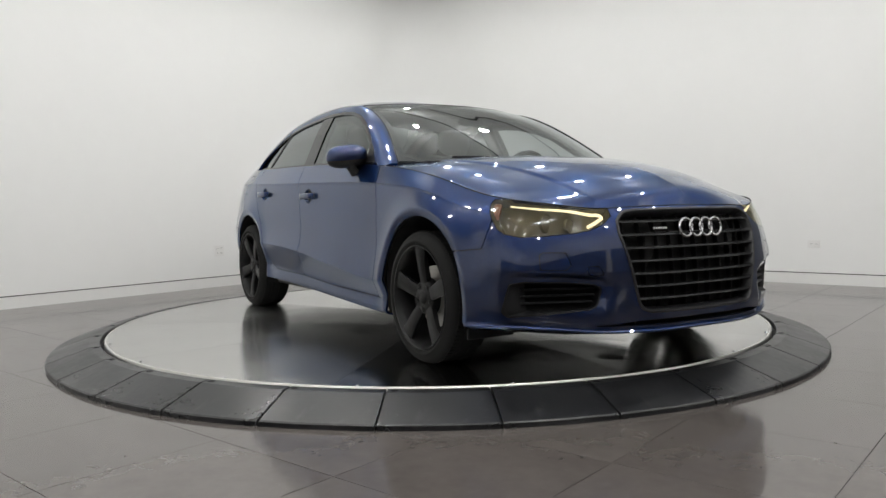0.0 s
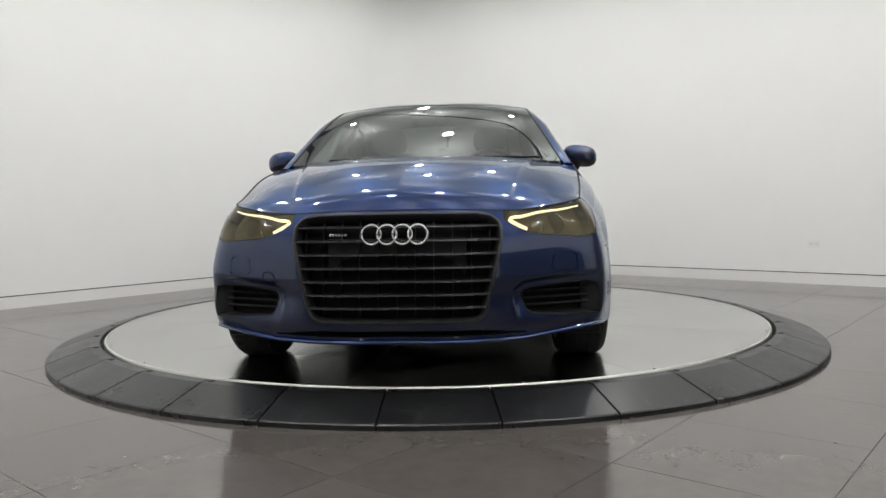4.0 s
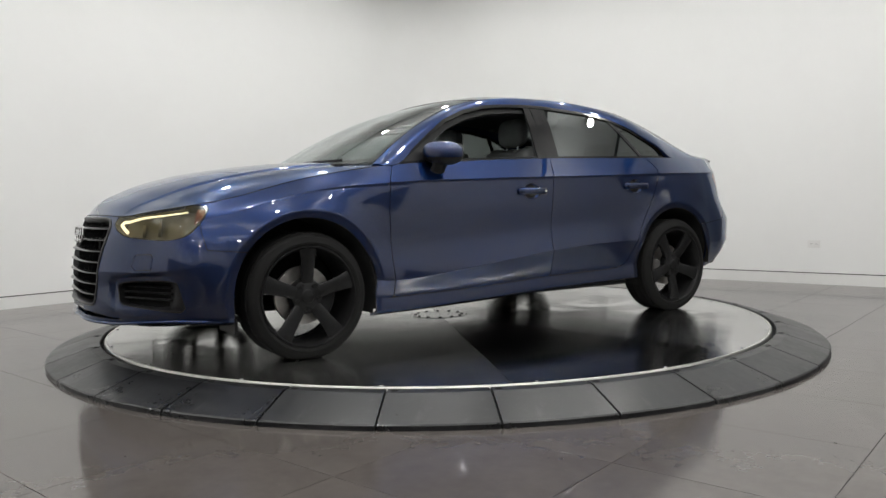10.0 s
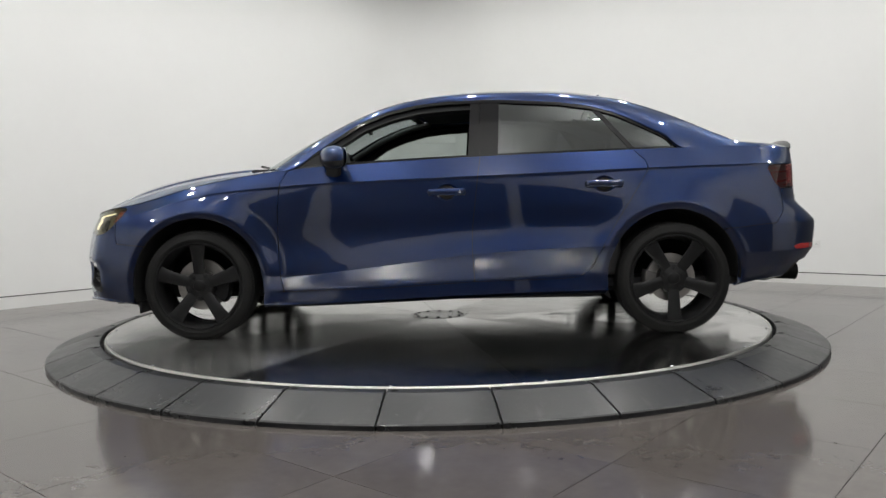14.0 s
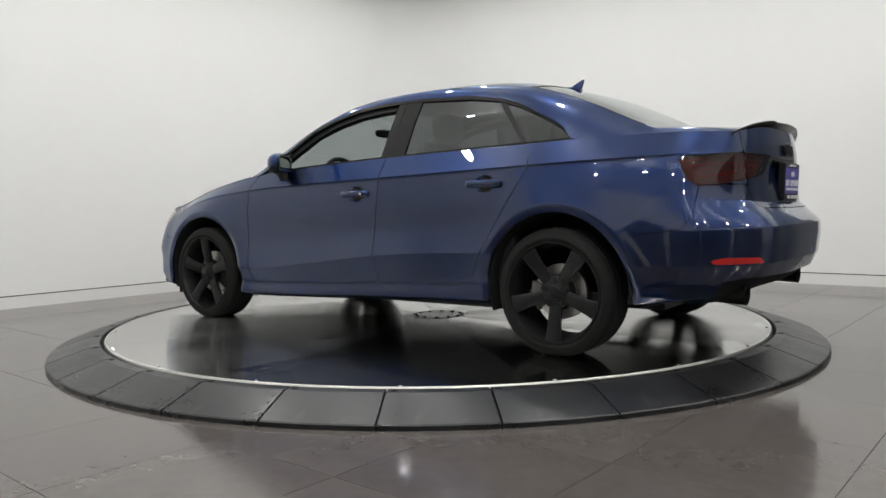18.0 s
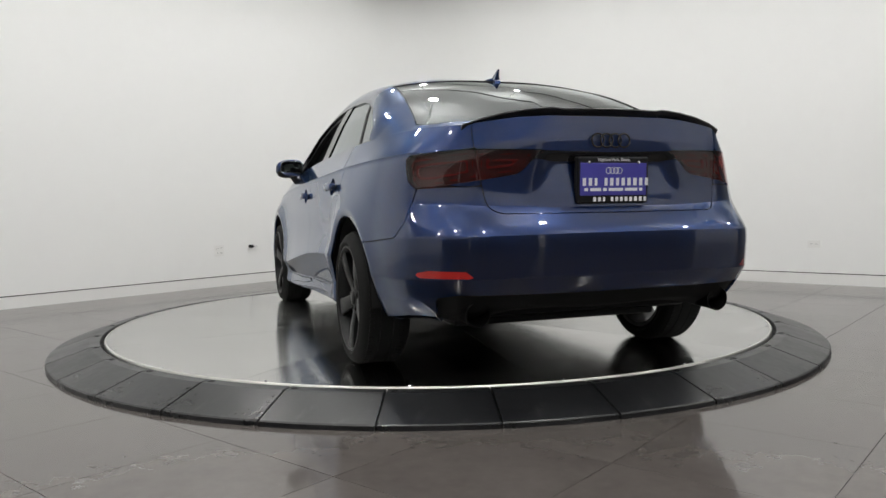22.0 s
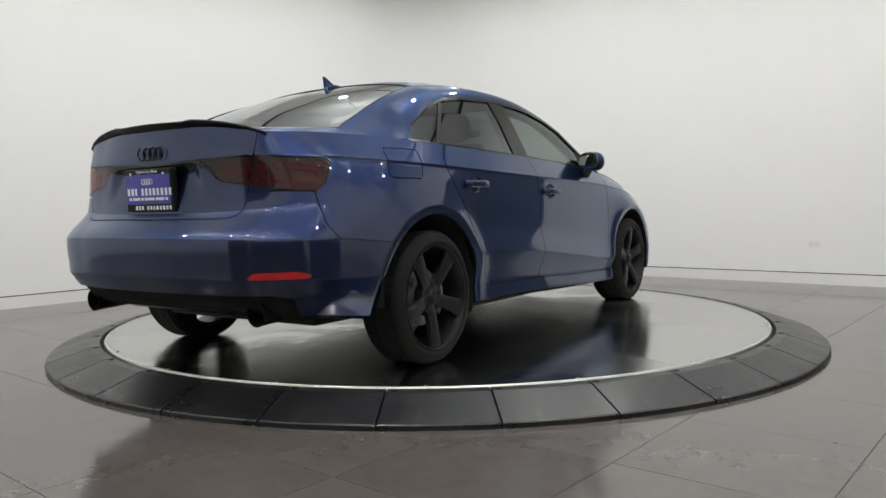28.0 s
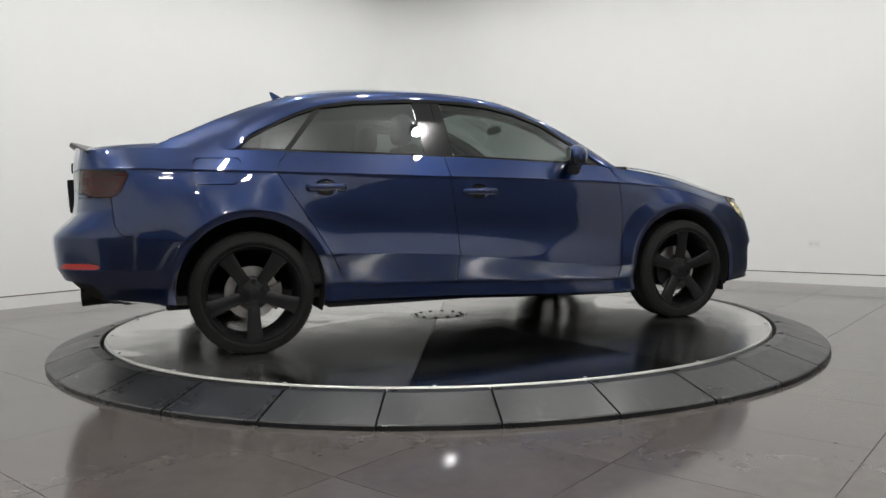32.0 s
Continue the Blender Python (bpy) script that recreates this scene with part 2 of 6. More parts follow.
WT = 0.15
room_box("wall_west", A0 - WT, A0, B0 - WT, B1 + WT, 0.112, CEIL, M_WALL, "smooth white painted studio wall", "wall")
room_box("wall_north", A0, A1, B1, B1 + WT, 0.112, CEIL, M_WALL, "smooth white painted studio wall", "wall")
room_box("wall_east", A1, A1 + WT, B0 - WT, B1 + WT, 0.0, CEIL, M_BACKWALL, "plain closing wall out of view, its grey set for reflections", "wall")
room_box("wall_south", A0, A1, B0 - WT, B0, 0.0, CEIL, M_BACKWALL, "plain closing wall out of view, its grey set for reflections", "wall")
room_box("ceiling", A0 - WT, A1 + WT, B0 - WT, B1 + WT, CEIL, CEIL + 0.15, M_CEIL, "flat white painted ceiling with rows of round lights", "ceiling")
room_box("floor", A0 - 0.2, A1 + 0.2, B0 - 0.2, B1 + 0.2, -0.2, -0.004, M_GROUT, "polished grey-brown porcelain tile floor with thin dark joints", "floor")
# baseboards, with a recessed reveal above them coloured near-black for its shade
room_box("baseboard", A0 - WT, A0 + 0.004, B0, B1, 0.0, 0.103, M_TRIM, "white flush baseboard below a thin dark reveal", "baseboard")
room_box("baseboard", A0, A1, B1 - 0.004, B1 + WT, 0.0, 0.103, M_TRIM, "white flush baseboard below a thin dark reveal", "baseboard")
room_box("trim", A0 - WT, A0 - 0.008, B0, B1, 0.103, 0.112, M_CAVITY_SHADE, "recessed reveal above the baseboard, coloured near-black for its shade", "trim")
room_box("trim", A0, A1, B1 + 0.008, B1 + WT, 0.103, 0.112, M_CAVITY_SHADE, "recessed reveal above the baseboard, coloured near-black for its shade", "trim")


def wall_corner(name, z0, z1, back, material, label, category):
    """The two white walls meet in a wide curve, shaped to even out the corner's light."""
    R, n = CORNER_R - back, 28
    cx, cy = A0 + CORNER_R, B1 - CORNER_R
    bm = bmesh.new()
    arc = [(cx + R * math.cos(w), cy + R * math.sin(w)) for w in np.linspace(math.pi, math.pi / 2, n)]
    ring = arc + [(A0 - 0.02, B1 + 0.02)]
    lo, hi = ([bm.verts.new((x, y, z)) for x, y in ring] for z in (z0, z1))
    for i in range(len(ring)):
        j = (i + 1) % len(ring)
        bm.faces.new((lo[i], lo[j], hi[j], hi[i]))
    bm.faces.new(lo)
    bm.faces.new(hi[::-1])
    bmesh.ops.recalc_face_normals(bm, faces=bm.faces[:])
    bm.transform(ROOM)
    tagged(part(name, bm, material, smooth=True), label, category, kind="structure")


CORNER_R = 0.9
wall_corner("wall_corner", 0.112, CEIL, 0.0, M_WALL, "smooth white curve between two walls, rounded to soften the corner's shade", "wall")
wall_corner("baseboard", 0.0, 0.103, 0.004, M_TRIM, "white flush baseboard below a thin dark reveal", "baseboard")
wall_corner("trim", 0.103, 0.112, -0.008, M_CAVITY_SHADE, "recessed reveal above the baseboard, coloured near-black for its shade", "trim")


# dark panels out of view, added so the car's flanks reflect a darker room
def roller_door(m, wide, high):
    ob = thing("roller_door", "unseen dark slatted panel, added to darken the car's reflections", "roller door", m, kind="structure")
    mt = grain(mat("door_steel", (0.03, 0.03, 0.032), 0.45), 2.0, (0.11, 0.11, 0.114), (0.15, 0.15, 0.155), rough=(0.35, 0.55))
    n = 24
    for k in range(n):
        bm = bmesh.new()
        z0 = high * k / n
        box(bm, -wide / 2, wide / 2, -0.02, 0.01, z0 + 0.002, z0 + high / n - 0.002, 0.006)
        part("slat", bm, mt, ob)
    for sx in (-1, 1):
        bm = bmesh.new()
        box(bm, sx * wide / 2 - 0.05, sx * wide / 2 + 0.05, -0.03, 0.04, 0.0, high, 0.004)
        part("guide_rail", bm, mt, ob)
    return ob


for b in (-4.75, -1.15):
    roller_door(ROOM @ Matrix.Translation((A1 - 0.012, b, 0)) @ Matrix.Rotation(radians(-90), 4, "Z"), 3.2, 2.1)
for a in (4.75, 1.15):
    roller_door(ROOM @ Matrix.Translation((a, B0 + 0.012, 0)) @ Matrix.Rotation(radians(180), 4, "Z"), 3.2, 2.1)
roller_door(ROOM @ Matrix.Translation((4.4, B1 - 0.012, 0)), 4.2, 2.4)


def conduit():
    """A dark pipe along the ceiling, held by clips."""
    ob = thing("ceiling_conduit", "thin dark metal conduit clipped along the ceiling", "conduit", ROOM @ Matrix.Translation((0, 2.45, CEIL - 0.03)))
    bm = tube(bmesh.new(), [(A0 + 0.02, 0, 0), (1.4, 0, 0), (A1 - 0.02, 0, 0)], 0.022, 10)
    part("pipe", bm, M_CONDUIT, ob, smooth=True)
    for k in range(7):
        bm = bmesh.new()
        x = A0 + 0.6 + 1.5 * k
        box(bm, x - 0.015, x + 0.015, -0.035, 0.035, 0.018, 0.03, 0.002)
        part("clip", bm, M_CONDUIT, ob)


M_CONDUIT = mat("conduit_grey", (0.05, 0.05, 0.052), 0.5)
conduit()
# dark strips drawn for the shadow line between walls and ceiling
for nm, args in (("trim", (A0, A0 + 0.03, B0, B1 - 0.03)), ("trim", (A0, A1, B1 - 0.03, B1))):
    room_box(nm, *args, CEIL - 0.035, CEIL, M_CONDUIT, "narrow dark edge strip below the ceiling", "trim")


def outlet(m, wide, tall, cols, rows):
    ob = thing("wall_outlet", "white plastic electrical outlet plate on the wall", "outlet", m, "wall outlets")
    bm = bmesh.new()
    box(bm, -wide / 2, wide / 2, -0.006, 0, -tall / 2, tall / 2, 0.002)
    part("cover_plate", bm, M_TRIM, ob)
    for i in range(cols):
        for j in range(rows):
            cx, cz = (i - (cols - 1) / 2) * wide / cols * 0.8, (j - (rows - 1) / 2) * tall / rows * 0.8
            bm = bmesh.new()
            box(bm, cx - 0.014, cx + 0.014, -0.009, -0.005, cz - 0.014, cz + 0.014, 0.003)
            s = part("socket", bm, M_TRIM, ob)
            for k in (-0.006, 0.006):
                bm = bmesh.new()
                box(bm, cx + k - 0.0015, cx + k + 0.0015, -0.0096, -0.008, cz - 0.005, cz + 0.005)
                part("slot", bm, M_BLACK, s)
    return ob


def on_wall(x, y, z, turn):
    return Matrix.Translation((x, y, z)) @ Matrix.Rotation(radians(turn), 4, "Z")


outlet(on_wall(-2.345, 3.057, 0.385, 49.7), 0.115, 0.115, 2, 2)
outlet(on_wall(3.637, 2.202, 0.388, -40.3), 0.115, 0.072, 2, 1)


def wall_tap():
    ob = thing("wall_valve", "small chrome valve with a lever on the wall", "valve", on_wall(-2.084, 3.362, 0.414, 49.7))
    turn = Matrix.Rotation(radians(90), 4, "X")
    bm = lathe(bmesh.new(), [(0.0, 0.006), (0.028, 0.006), (0.03, 0.0), (0.0, 0.0)], 20, turn)
    part("flange", bm, M_CHROME, ob, smooth=True)
    bm = lathe(bmesh.new(), [(0.0, 0.05), (0.017, 0.048), (0.018, 0.0), (0.0, 0.0)], 16, turn)
    part("body", bm, M_BLACK, ob, smooth=True)
    bm = bmesh.new()
    box(bm, 0.0, 0.06, -0.05, -0.04, -0.004, 0.008, 0.003)
    part("lever", bm, M_CHROME, ob)


wall_tap()


# ---- ceiling lights ----


def ceiling_light():
    ob = thing("ceiling_light", "white ceiling light on a thin stem with a lit lens", "ceiling light", Matrix.Translation((0, 0, -5)), "ceiling lights")
    bm = lathe(bmesh.new(), [(0.0, -0.03), (0.05, -0.03), (0.075, -0.02), (0.08, 0.0)], 32)
    part("mount", bm, M_TRIM, ob, smooth=True)
    bm = lathe(bmesh.new(), [(0.0, 0.05 - DROP), (0.012, 0.05 - DROP), (0.012, -0.02), (0.0, -0.02)], 12)
    part("stem", bm, M_TRIM, ob, smooth=True)
    bm = lathe(bmesh.new(), [(0.0, -0.135), (0.012, -0.135), (0.06, -0.145), (0.075, -0.158), (0.072, -0.16), (0.055, -0.15), (0.0, -0.145)], 28, Matrix.Translation((0, 0, 0.2 - DROP)))
    part("shade", bm, M_TRIM, ob, smooth=True)
    return ob


proto = None
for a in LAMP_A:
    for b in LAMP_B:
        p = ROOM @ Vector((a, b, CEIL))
        if proto is None:
            proto = ceiling_light()
            proto.matrix_basis = Matrix.Translation(p)
        else:
            copy_thing(proto, Matrix.Translation(p))
        ld = bpy.data.lights.new("ceiling_light_lamp", "AREA")
        ld.shape, ld.size, ld.energy, ld.color = "DISK", 0.105, LAMP_POWER, (1.0, 0.995, 0.975)
        lo = new("ceiling_light_lamp", ld)
        lo.matrix_basis = Matrix.Translation(p + Vector((0, 0, -DROP)))
        # upward fill lamp, added above each shade to brighten the ceiling
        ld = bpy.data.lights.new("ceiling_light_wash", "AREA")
        ld.shape, ld.size, ld.energy, ld.color = "DISK", 0.13, CEILING_FILL_POWER, (1.0, 0.995, 0.975)
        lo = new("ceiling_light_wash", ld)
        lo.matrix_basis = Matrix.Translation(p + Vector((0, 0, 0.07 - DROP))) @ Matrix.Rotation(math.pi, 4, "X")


# ---- the turntable ----
R_PLATE, R_RING = 2.055, 2.345


def brushed(name, turn, tone, rough):
    """Brushed aluminium, its grain lying along one direction of the sheet."""
    m = mat(name, tone, rough, 1.0, Anisotropic=0.85)
    b = m.node_tree.nodes["Principled BSDF"]
    across = nd(m, "ShaderNodeVectorTransform", Vector=(-math.sin(radians(turn)), math.cos(radians(turn)), 0.0))
    across.vector_type, across.convert_from, across.convert_to = "VECTOR", "OBJECT", "WORLD"
    lk(m, across.outputs[0], b.inputs["Tangent"])
    tc = nd(m, "ShaderNodeTexCoord")
    mp = nd(m, "ShaderNodeMapping", Rotation=(0, 0, radians(-turn)), Scale=(2.0, 260.0, 1.0))
    lk(m, tc.outputs["Object"], mp.inputs[0])
    n = nd(m, "ShaderNodeTexNoise", Scale=1.5, Detail=5.0)
    lk(m, mp.outputs[0], n.inputs["Vector"])
    st = nd(m, "ShaderNodeTexNoise", Scale=1.6, Detail=8.0, Roughness=0.65)
    lk(m, tc.outputs["Object"], st.inputs["Vector"])
    t = tone
    lk(m, ramp(m, n.outputs[0], [(0.3, tuple(c * 0.9 for c in t)), (0.7, tuple(min(1, c * 1.08) for c in t))]), b.inputs["Base Color"])
    damp = nd(m, "ShaderNodeTexNoise", Scale=1.15, Detail=9.0, Roughness=0.62, Distortion=0.8)
    lk(m, tc.outputs["Object"], damp.inputs["Vector"])
    wet = ramp(m, damp.outputs[0], [(0.565, (0, 0, 0)), (0.60, (1, 1, 1))])
    dry = ramp(m, st.outputs[0], [(0.35, (rough * 0.8,) * 3), (0.7, (rough * 1.3,) * 3)])
    mix = m.node_tree.nodes.new("ShaderNodeMix")
    mix.data_type = "RGBA"
    lk(m, wet, mix.inputs[0])
    lk(m, dry, mix.inputs[6])
    mix.inputs[7].default_value = (0.09, 0.09, 0.09, 1)
    lk(m, mix.outputs[2], b.inputs["Roughness"])
    bp = nd(m, "ShaderNodeBump", Strength=0.03, Distance=0.001)
    lk(m, n.outputs[0], bp.inputs["Height"])
    lk(m, bp.outputs[0], b.inputs["Normal"])
    return m


def turntable_plate():
    ob = thing("turntable_plate", "round brushed aluminium turntable plate of ten sectors with damp stains", "turntable")
    finish = [0.19, 0.155, 0.165, 0.155, 0.175, 0.19, 0.155, 0.175, 0.165, 0.175]
    mats = [brushed("brushed_aluminium", 22.0 + 36 * k, (0.56, 0.56, 0.545), finish[k]) for k in range(10)]
    rim = mat("rim_aluminium", (0.72, 0.71, 0.68), 0.3, 1.0)
    for k in range(10):
        bm = bmesh.new()
        n = 18
        a0, a1 = radians(29 + 36 * k), radians(29 + 36 * k + 36)
        gap = 0.0012
        rows = []
        for r in (0.19, 0.6, 1.1, 1.6, R_PLATE - 0.016):
            g = gap / r
            rows.append([bm.verts.new((r * math.cos(w), r * math.sin(w), 0)) for w in np.linspace(a0 + g, a1 - g, n)])
        for p, q in zip(rows, rows[1:]):
            for i in range(n - 1):
                bm.faces.new((p[i], q[i], q[i + 1], p[i + 1]))
        e = bmesh.ops.extrude_edge_only(bm, edges=[x for x in bm.edges if x.is_boundary])
        bmesh.ops.translate(bm, vec=(0, 0, -0.006), verts=[x for x in e["geom"] if isinstance(x, bmesh.types.BMVert)])
        part("sector", bm, mats[k], ob)
    bm = lathe(bmesh.new(), [(R_PLATE - 0.015, -0.006), (R_PLATE - 0.0145, 0.001), (R_PLATE - 0.006, 0.001), (R_PLATE - 0.002, -0.004), (R_PLATE, -0.03)], 160)
    part("rim", bm, rim, ob, smooth=True)
    bm = lathe(bmesh.new(), [(0.0, -0.004), (R_PLATE - 0.01, -0.004), (R_PLATE - 0.01, -0.07), (0, -0.07)], 96)
    part("deck", bm, M_CAVITY_SHADE, ob)
    bm = lathe(bmesh.new(), [(0.0, 0.002), (0.185, 0.002), (0.189, -0.004)], 64)
    hub = part("hub_cover", bm, mats[0], ob, smooth=True)
    for k in range(12):
        w = 2 * math.pi * k / 12
        bm = lathe(bmesh.new(), [(0.0, 0.006), (0.009, 0.006), (0.012, 0.002)], 10, Matrix.Translation((0.155 * math.cos(w), 0.155 * math.sin(w), 0)))
        part("bolt", bm, M_BLACK, hub)
    for k in range(20):
        w = radians(29 + 18 * k + 3)
        bm = lathe(bmesh.new(), [(0.0, 0.004), (0.006, 0.004), (0.009, 0.0)], 8, Matrix.Translation(((R_PLATE - 0.03) * math.cos(w), (R_PLATE - 0.03) * math.sin(w), 0)))
        part("rim_screw", bm, M_CHROME, ob)
    ob.matrix_basis = Matrix.Translation((0, 0, PLATE_Z))
    return ob


def turntable_ring():
    ob = thing("turntable_ring", "black rubber ramp ring of bolted segments round the turntable", "turntable ring")
    bm = lathe(bmesh.new(), [(R_PLATE + 0.005, 0.01), (R_PLATE + 0.005, PLATE_Z - 0.03), (R_PLATE + 0.03, PLATE_Z - 0.03), (R_RING - 0.01, 0.012), (R_RING - 0.012, 0.0)], 128)
    part("base", bm, M_CAVITY_SHADE, ob)
    step, gap = 2 * math.pi / 32, 0.0045
    bm = bmesh.new()
    n = 7
    prof = [(R_PLATE + 0.018, 0.03), (R_PLATE + 0.019, PLATE_Z - 0.003), (R_PLATE + 0.024, PLATE_Z), (R_PLATE + 0.075, PLATE_Z - 0.002), (R_RING - 0.007, 0.023), (R_RING, 0.018), (R_RING + 0.002, 0.0)]
    rows = []
    for w in np.linspace(-step / 2, step / 2, n):
        s = 1 if w < 0 else -1
        off = s * gap if abs(abs(w) - step / 2) < 1e-6 else 0
        rows.append([bm.verts.new((r * math.cos(w + off / r), r * math.sin(w + off / r), z)) for r, z in prof])
    for p, q in zip(rows, rows[1:]):
        for i in range(len(prof) - 1):
            bm.faces.new((p[i], p[i + 1], q[i + 1], q[i]))
    e = bmesh.ops.extrude_edge_only(bm, edges=[x for x in bm.edges if x.is_boundary and abs(x.verts[0].co.y) > 0.15 and x.verts[0].co.y * x.verts[1].co.y > 0 and x.calc_length() < 0.28 and abs(x.verts[0].co.xy.length - x.verts[1].co.xy.length) + abs(x.verts[0].co.z - x.verts[1].co.z) > 0.004])
    bmesh.ops.translate(bm, vec=(0, 0, -0.02), verts=[x for x in e["geom"] if isinstance(x, bmesh.types.BMVert)])
    me = bpy.data.meshes.new("ring_segment")
    bm.to_mesh(me)
    bm.free()
    me.materials.append(M_RUBBER)
    # flat near-black disc in place of the shade in a bolt hole
    hole = bpy.data.meshes.new("bolt_hole")
    b2 = lathe(bmesh.new(), [(0.0, 0.0012), (0.014, 0.0012), (0.016, 0.0)], 14)
    b2.to_mesh(hole)
    b2.free()
    hole.materials.append(M_CAVITY_SHADE)
    for k in range(32):
        w = radians(-95.8) + step * (k + 0.5)
        s = part_mesh("ring_segment", me, ob, m=Matrix.Rotation(w, 4, "Z"))
        for dy in (-0.175,):
            part_mesh("bolt_hole", hole, s, m=Matrix.Translation((R_PLATE + 0.04, dy, PLATE_Z - 0.0005)))
    return ob


PLATE = turntable_plate()
turntable_ring()

# ---- the car: x forward, y to its left, z up from the plate ----
CAR = thing("car", "dark blue metallic four-door sedan with matte black wheels on the turntable", "car")
# lines round half the body, from the nose to the tail: x, y, z at seventeen stations
COL_X = [None, None, None, None, None, 1.70, 1.32, 0.87, 0.30, -0.25, -0.90, -1.32, -1.68, None, None, None, None]


def ring_line(nose, side, tail):
    """nose: five (x, y, z); side: (y, z) at eight stations; tail: four (x, y, z)."""
    return [*nose, *[(x, y, z) for x, (y, z) in zip(COL_X[5:13], side)], *tail]


L0 = ring_line([(2.10, 0, 0.185), (2.085, 0.28, 0.185), (2.03, 0.46, 0.187), (1.93, 0.64, 0.195), (1.81, 0.74, 0.2)],
               [(0.80, 0.195), (0.80, 0.17), (0.80, 0.17), (0.80, 0.185), (0.80, 0.205), (0.80, 0.22), (0.80, 0.225), (0.75, 0.245)],
               [(-1.84, 0.66, 0.265), (-1.97, 0.58, 0.25), (-2.02, 0.38, 0.285), (-2.04, 0, 0.285)])
L1 = ring_line([(2.185, 0, 0.205), (2.17, 0.28, 0.205), (2.107, 0.46, 0.207), (2.002, 0.645, 0.216), (1.88, 0.79, 0.22)],
               [(0.862, 0.216), (0.88, 0.195), (0.862, 0.188), (0.862, 0.208), (0.862, 0.23), (0.868, 0.245), (0.87, 0.25), (0.795, 0.262)],
               [(-1.92, 0.722, 0.29), (-2.06, 0.60, 0.29), (-2.12, 0.40, 0.312), (-2.14, 0, 0.312)])
L2 = ring_line([(2.20, 0, 0.28), (2.185, 0.28, 0.28), (2.125, 0.46, 0.28), (2.025, 0.645, 0.28), (1.905, 0.805, 0.29)],
               [(0.872, 0.30), (0.89, 0.31), (0.857, 0.272), (0.857, 0.288), (0.859, 0.312), (0.866, 0.335), (0.882, 0.35), (0.835, 0.345)],
               [(-1.985, 0.745, 0.365), (-2.145, 0.597, 0.38), (-2.203, 0.395, 0.384), (-2.223, 0, 0.386)])
L3 = ring_line([(2.205, 0, 0.37), (2.19, 0.28, 0.37), (2.12, 0.46, 0.385), (2.018, 0.645, 0.395), (1.908, 0.805, 0.395)],
               [(0.876, 0.39), (0.893, 0.40), (0.890, 0.352), (0.901, 0.40), (0.904, 0.458), (0.902, 0.485), (0.893, 0.47), (0.857, 0.44)],
               [(-2.015, 0.765, 0.443), (-2.195, 0.597, 0.447), (-2.237, 0.40, 0.45), (-2.255, 0, 0.45)])
L4 = ring_line([(2.20, 0, 0.455), (2.187, 0.28, 0.452), (2.13, 0.46, 0.448), (2.034, 0.645, 0.45), (1.92, 0.805, 0.462)],
               [(0.868, 0.485), (0.892, 0.56), (0.873, 0.53), (0.874, 0.56), (0.878, 0.59), (0.884, 0.60), (0.893, 0.615), (0.862, 0.575)],
               [(-2.01, 0.77, 0.60), (-2.205, 0.595, 0.607), (-2.245, 0.40, 0.61), (-2.262, 0, 0.612)])
L5 = ring_line([(2.185, 0, 0.56), (2.17, 0.28, 0.56), (2.112, 0.46, 0.56), (2.012, 0.645, 0.565), (1.905, 0.785, 0.575)],
               [(0.85, 0.60), (0.884, 0.715), (0.872, 0.70), (0.874, 0.71), (0.878, 0.72), (0.88, 0.74), (0.882, 0.76), (0.842, 0.75)],
               [(-1.955, 0.752, 0.735), (-2.09, 0.605, 0.725), (-2.145, 0.40, 0.715), (-2.17, 0, 0.71)])
L6 = ring_line([(2.16, 0, 0.64), (2.145, 0.28, 0.637), (2.087, 0.46, 0.635), (1.988, 0.64, 0.645), (1.885, 0.76, 0.665)],
               [(0.812, 0.70), (0.85, 0.80), (0.864, 0.847), (0.872, 0.872), (0.875, 0.887), (0.868, 0.905), (0.85, 0.918), (0.802, 0.927)],
               [(-1.925, 0.72, 0.935), (-2.072, 0.592, 0.94), (-2.13, 0.39, 0.965), (-2.155, 0, 0.975)])
L7 = ring_line([(2.115, 0, 0.708), (2.10, 0.28, 0.705), (2.05, 0.46, 0.70), (1.955, 0.63, 0.722), (1.84, 0.728, 0.742)],
               [(0.752, 0.765), (0.788, 0.862), (0.81, 0.935), (0.817, 0.972), (0.82, 0.995), (0.805, 1.012), (0.785, 1.024), (0.712, 1.035)],
               [(-1.92, 0.645, 1.035), (-2.06, 0.575, 1.03), (-2.115, 0.38, 1.055), (-2.145, 0, 1.065)])
LINES = np.array([L0, L1, L2, L3, L4, L5, L6, L7], float)
NCOL = [16, 12, 20, 22, 22, 30, 34, 30, 26, 30, 32, 30, 24, 16, 18, 20]
NROW = [3, 6, 12, 18, 16, 22, 14]
# how sharp the body folds along each line at nose, side and tail
SHARP = {3: (0.6, 1.0, 1.0), 4: (0.85, 0.0, 0.5), 5: (0.0, 0.0, 0.6), 6: (0.0, 1.0, 0.6), 1: (0.8, 0.8, 0.8), 2: (0.5, 0.7, 0.5)}


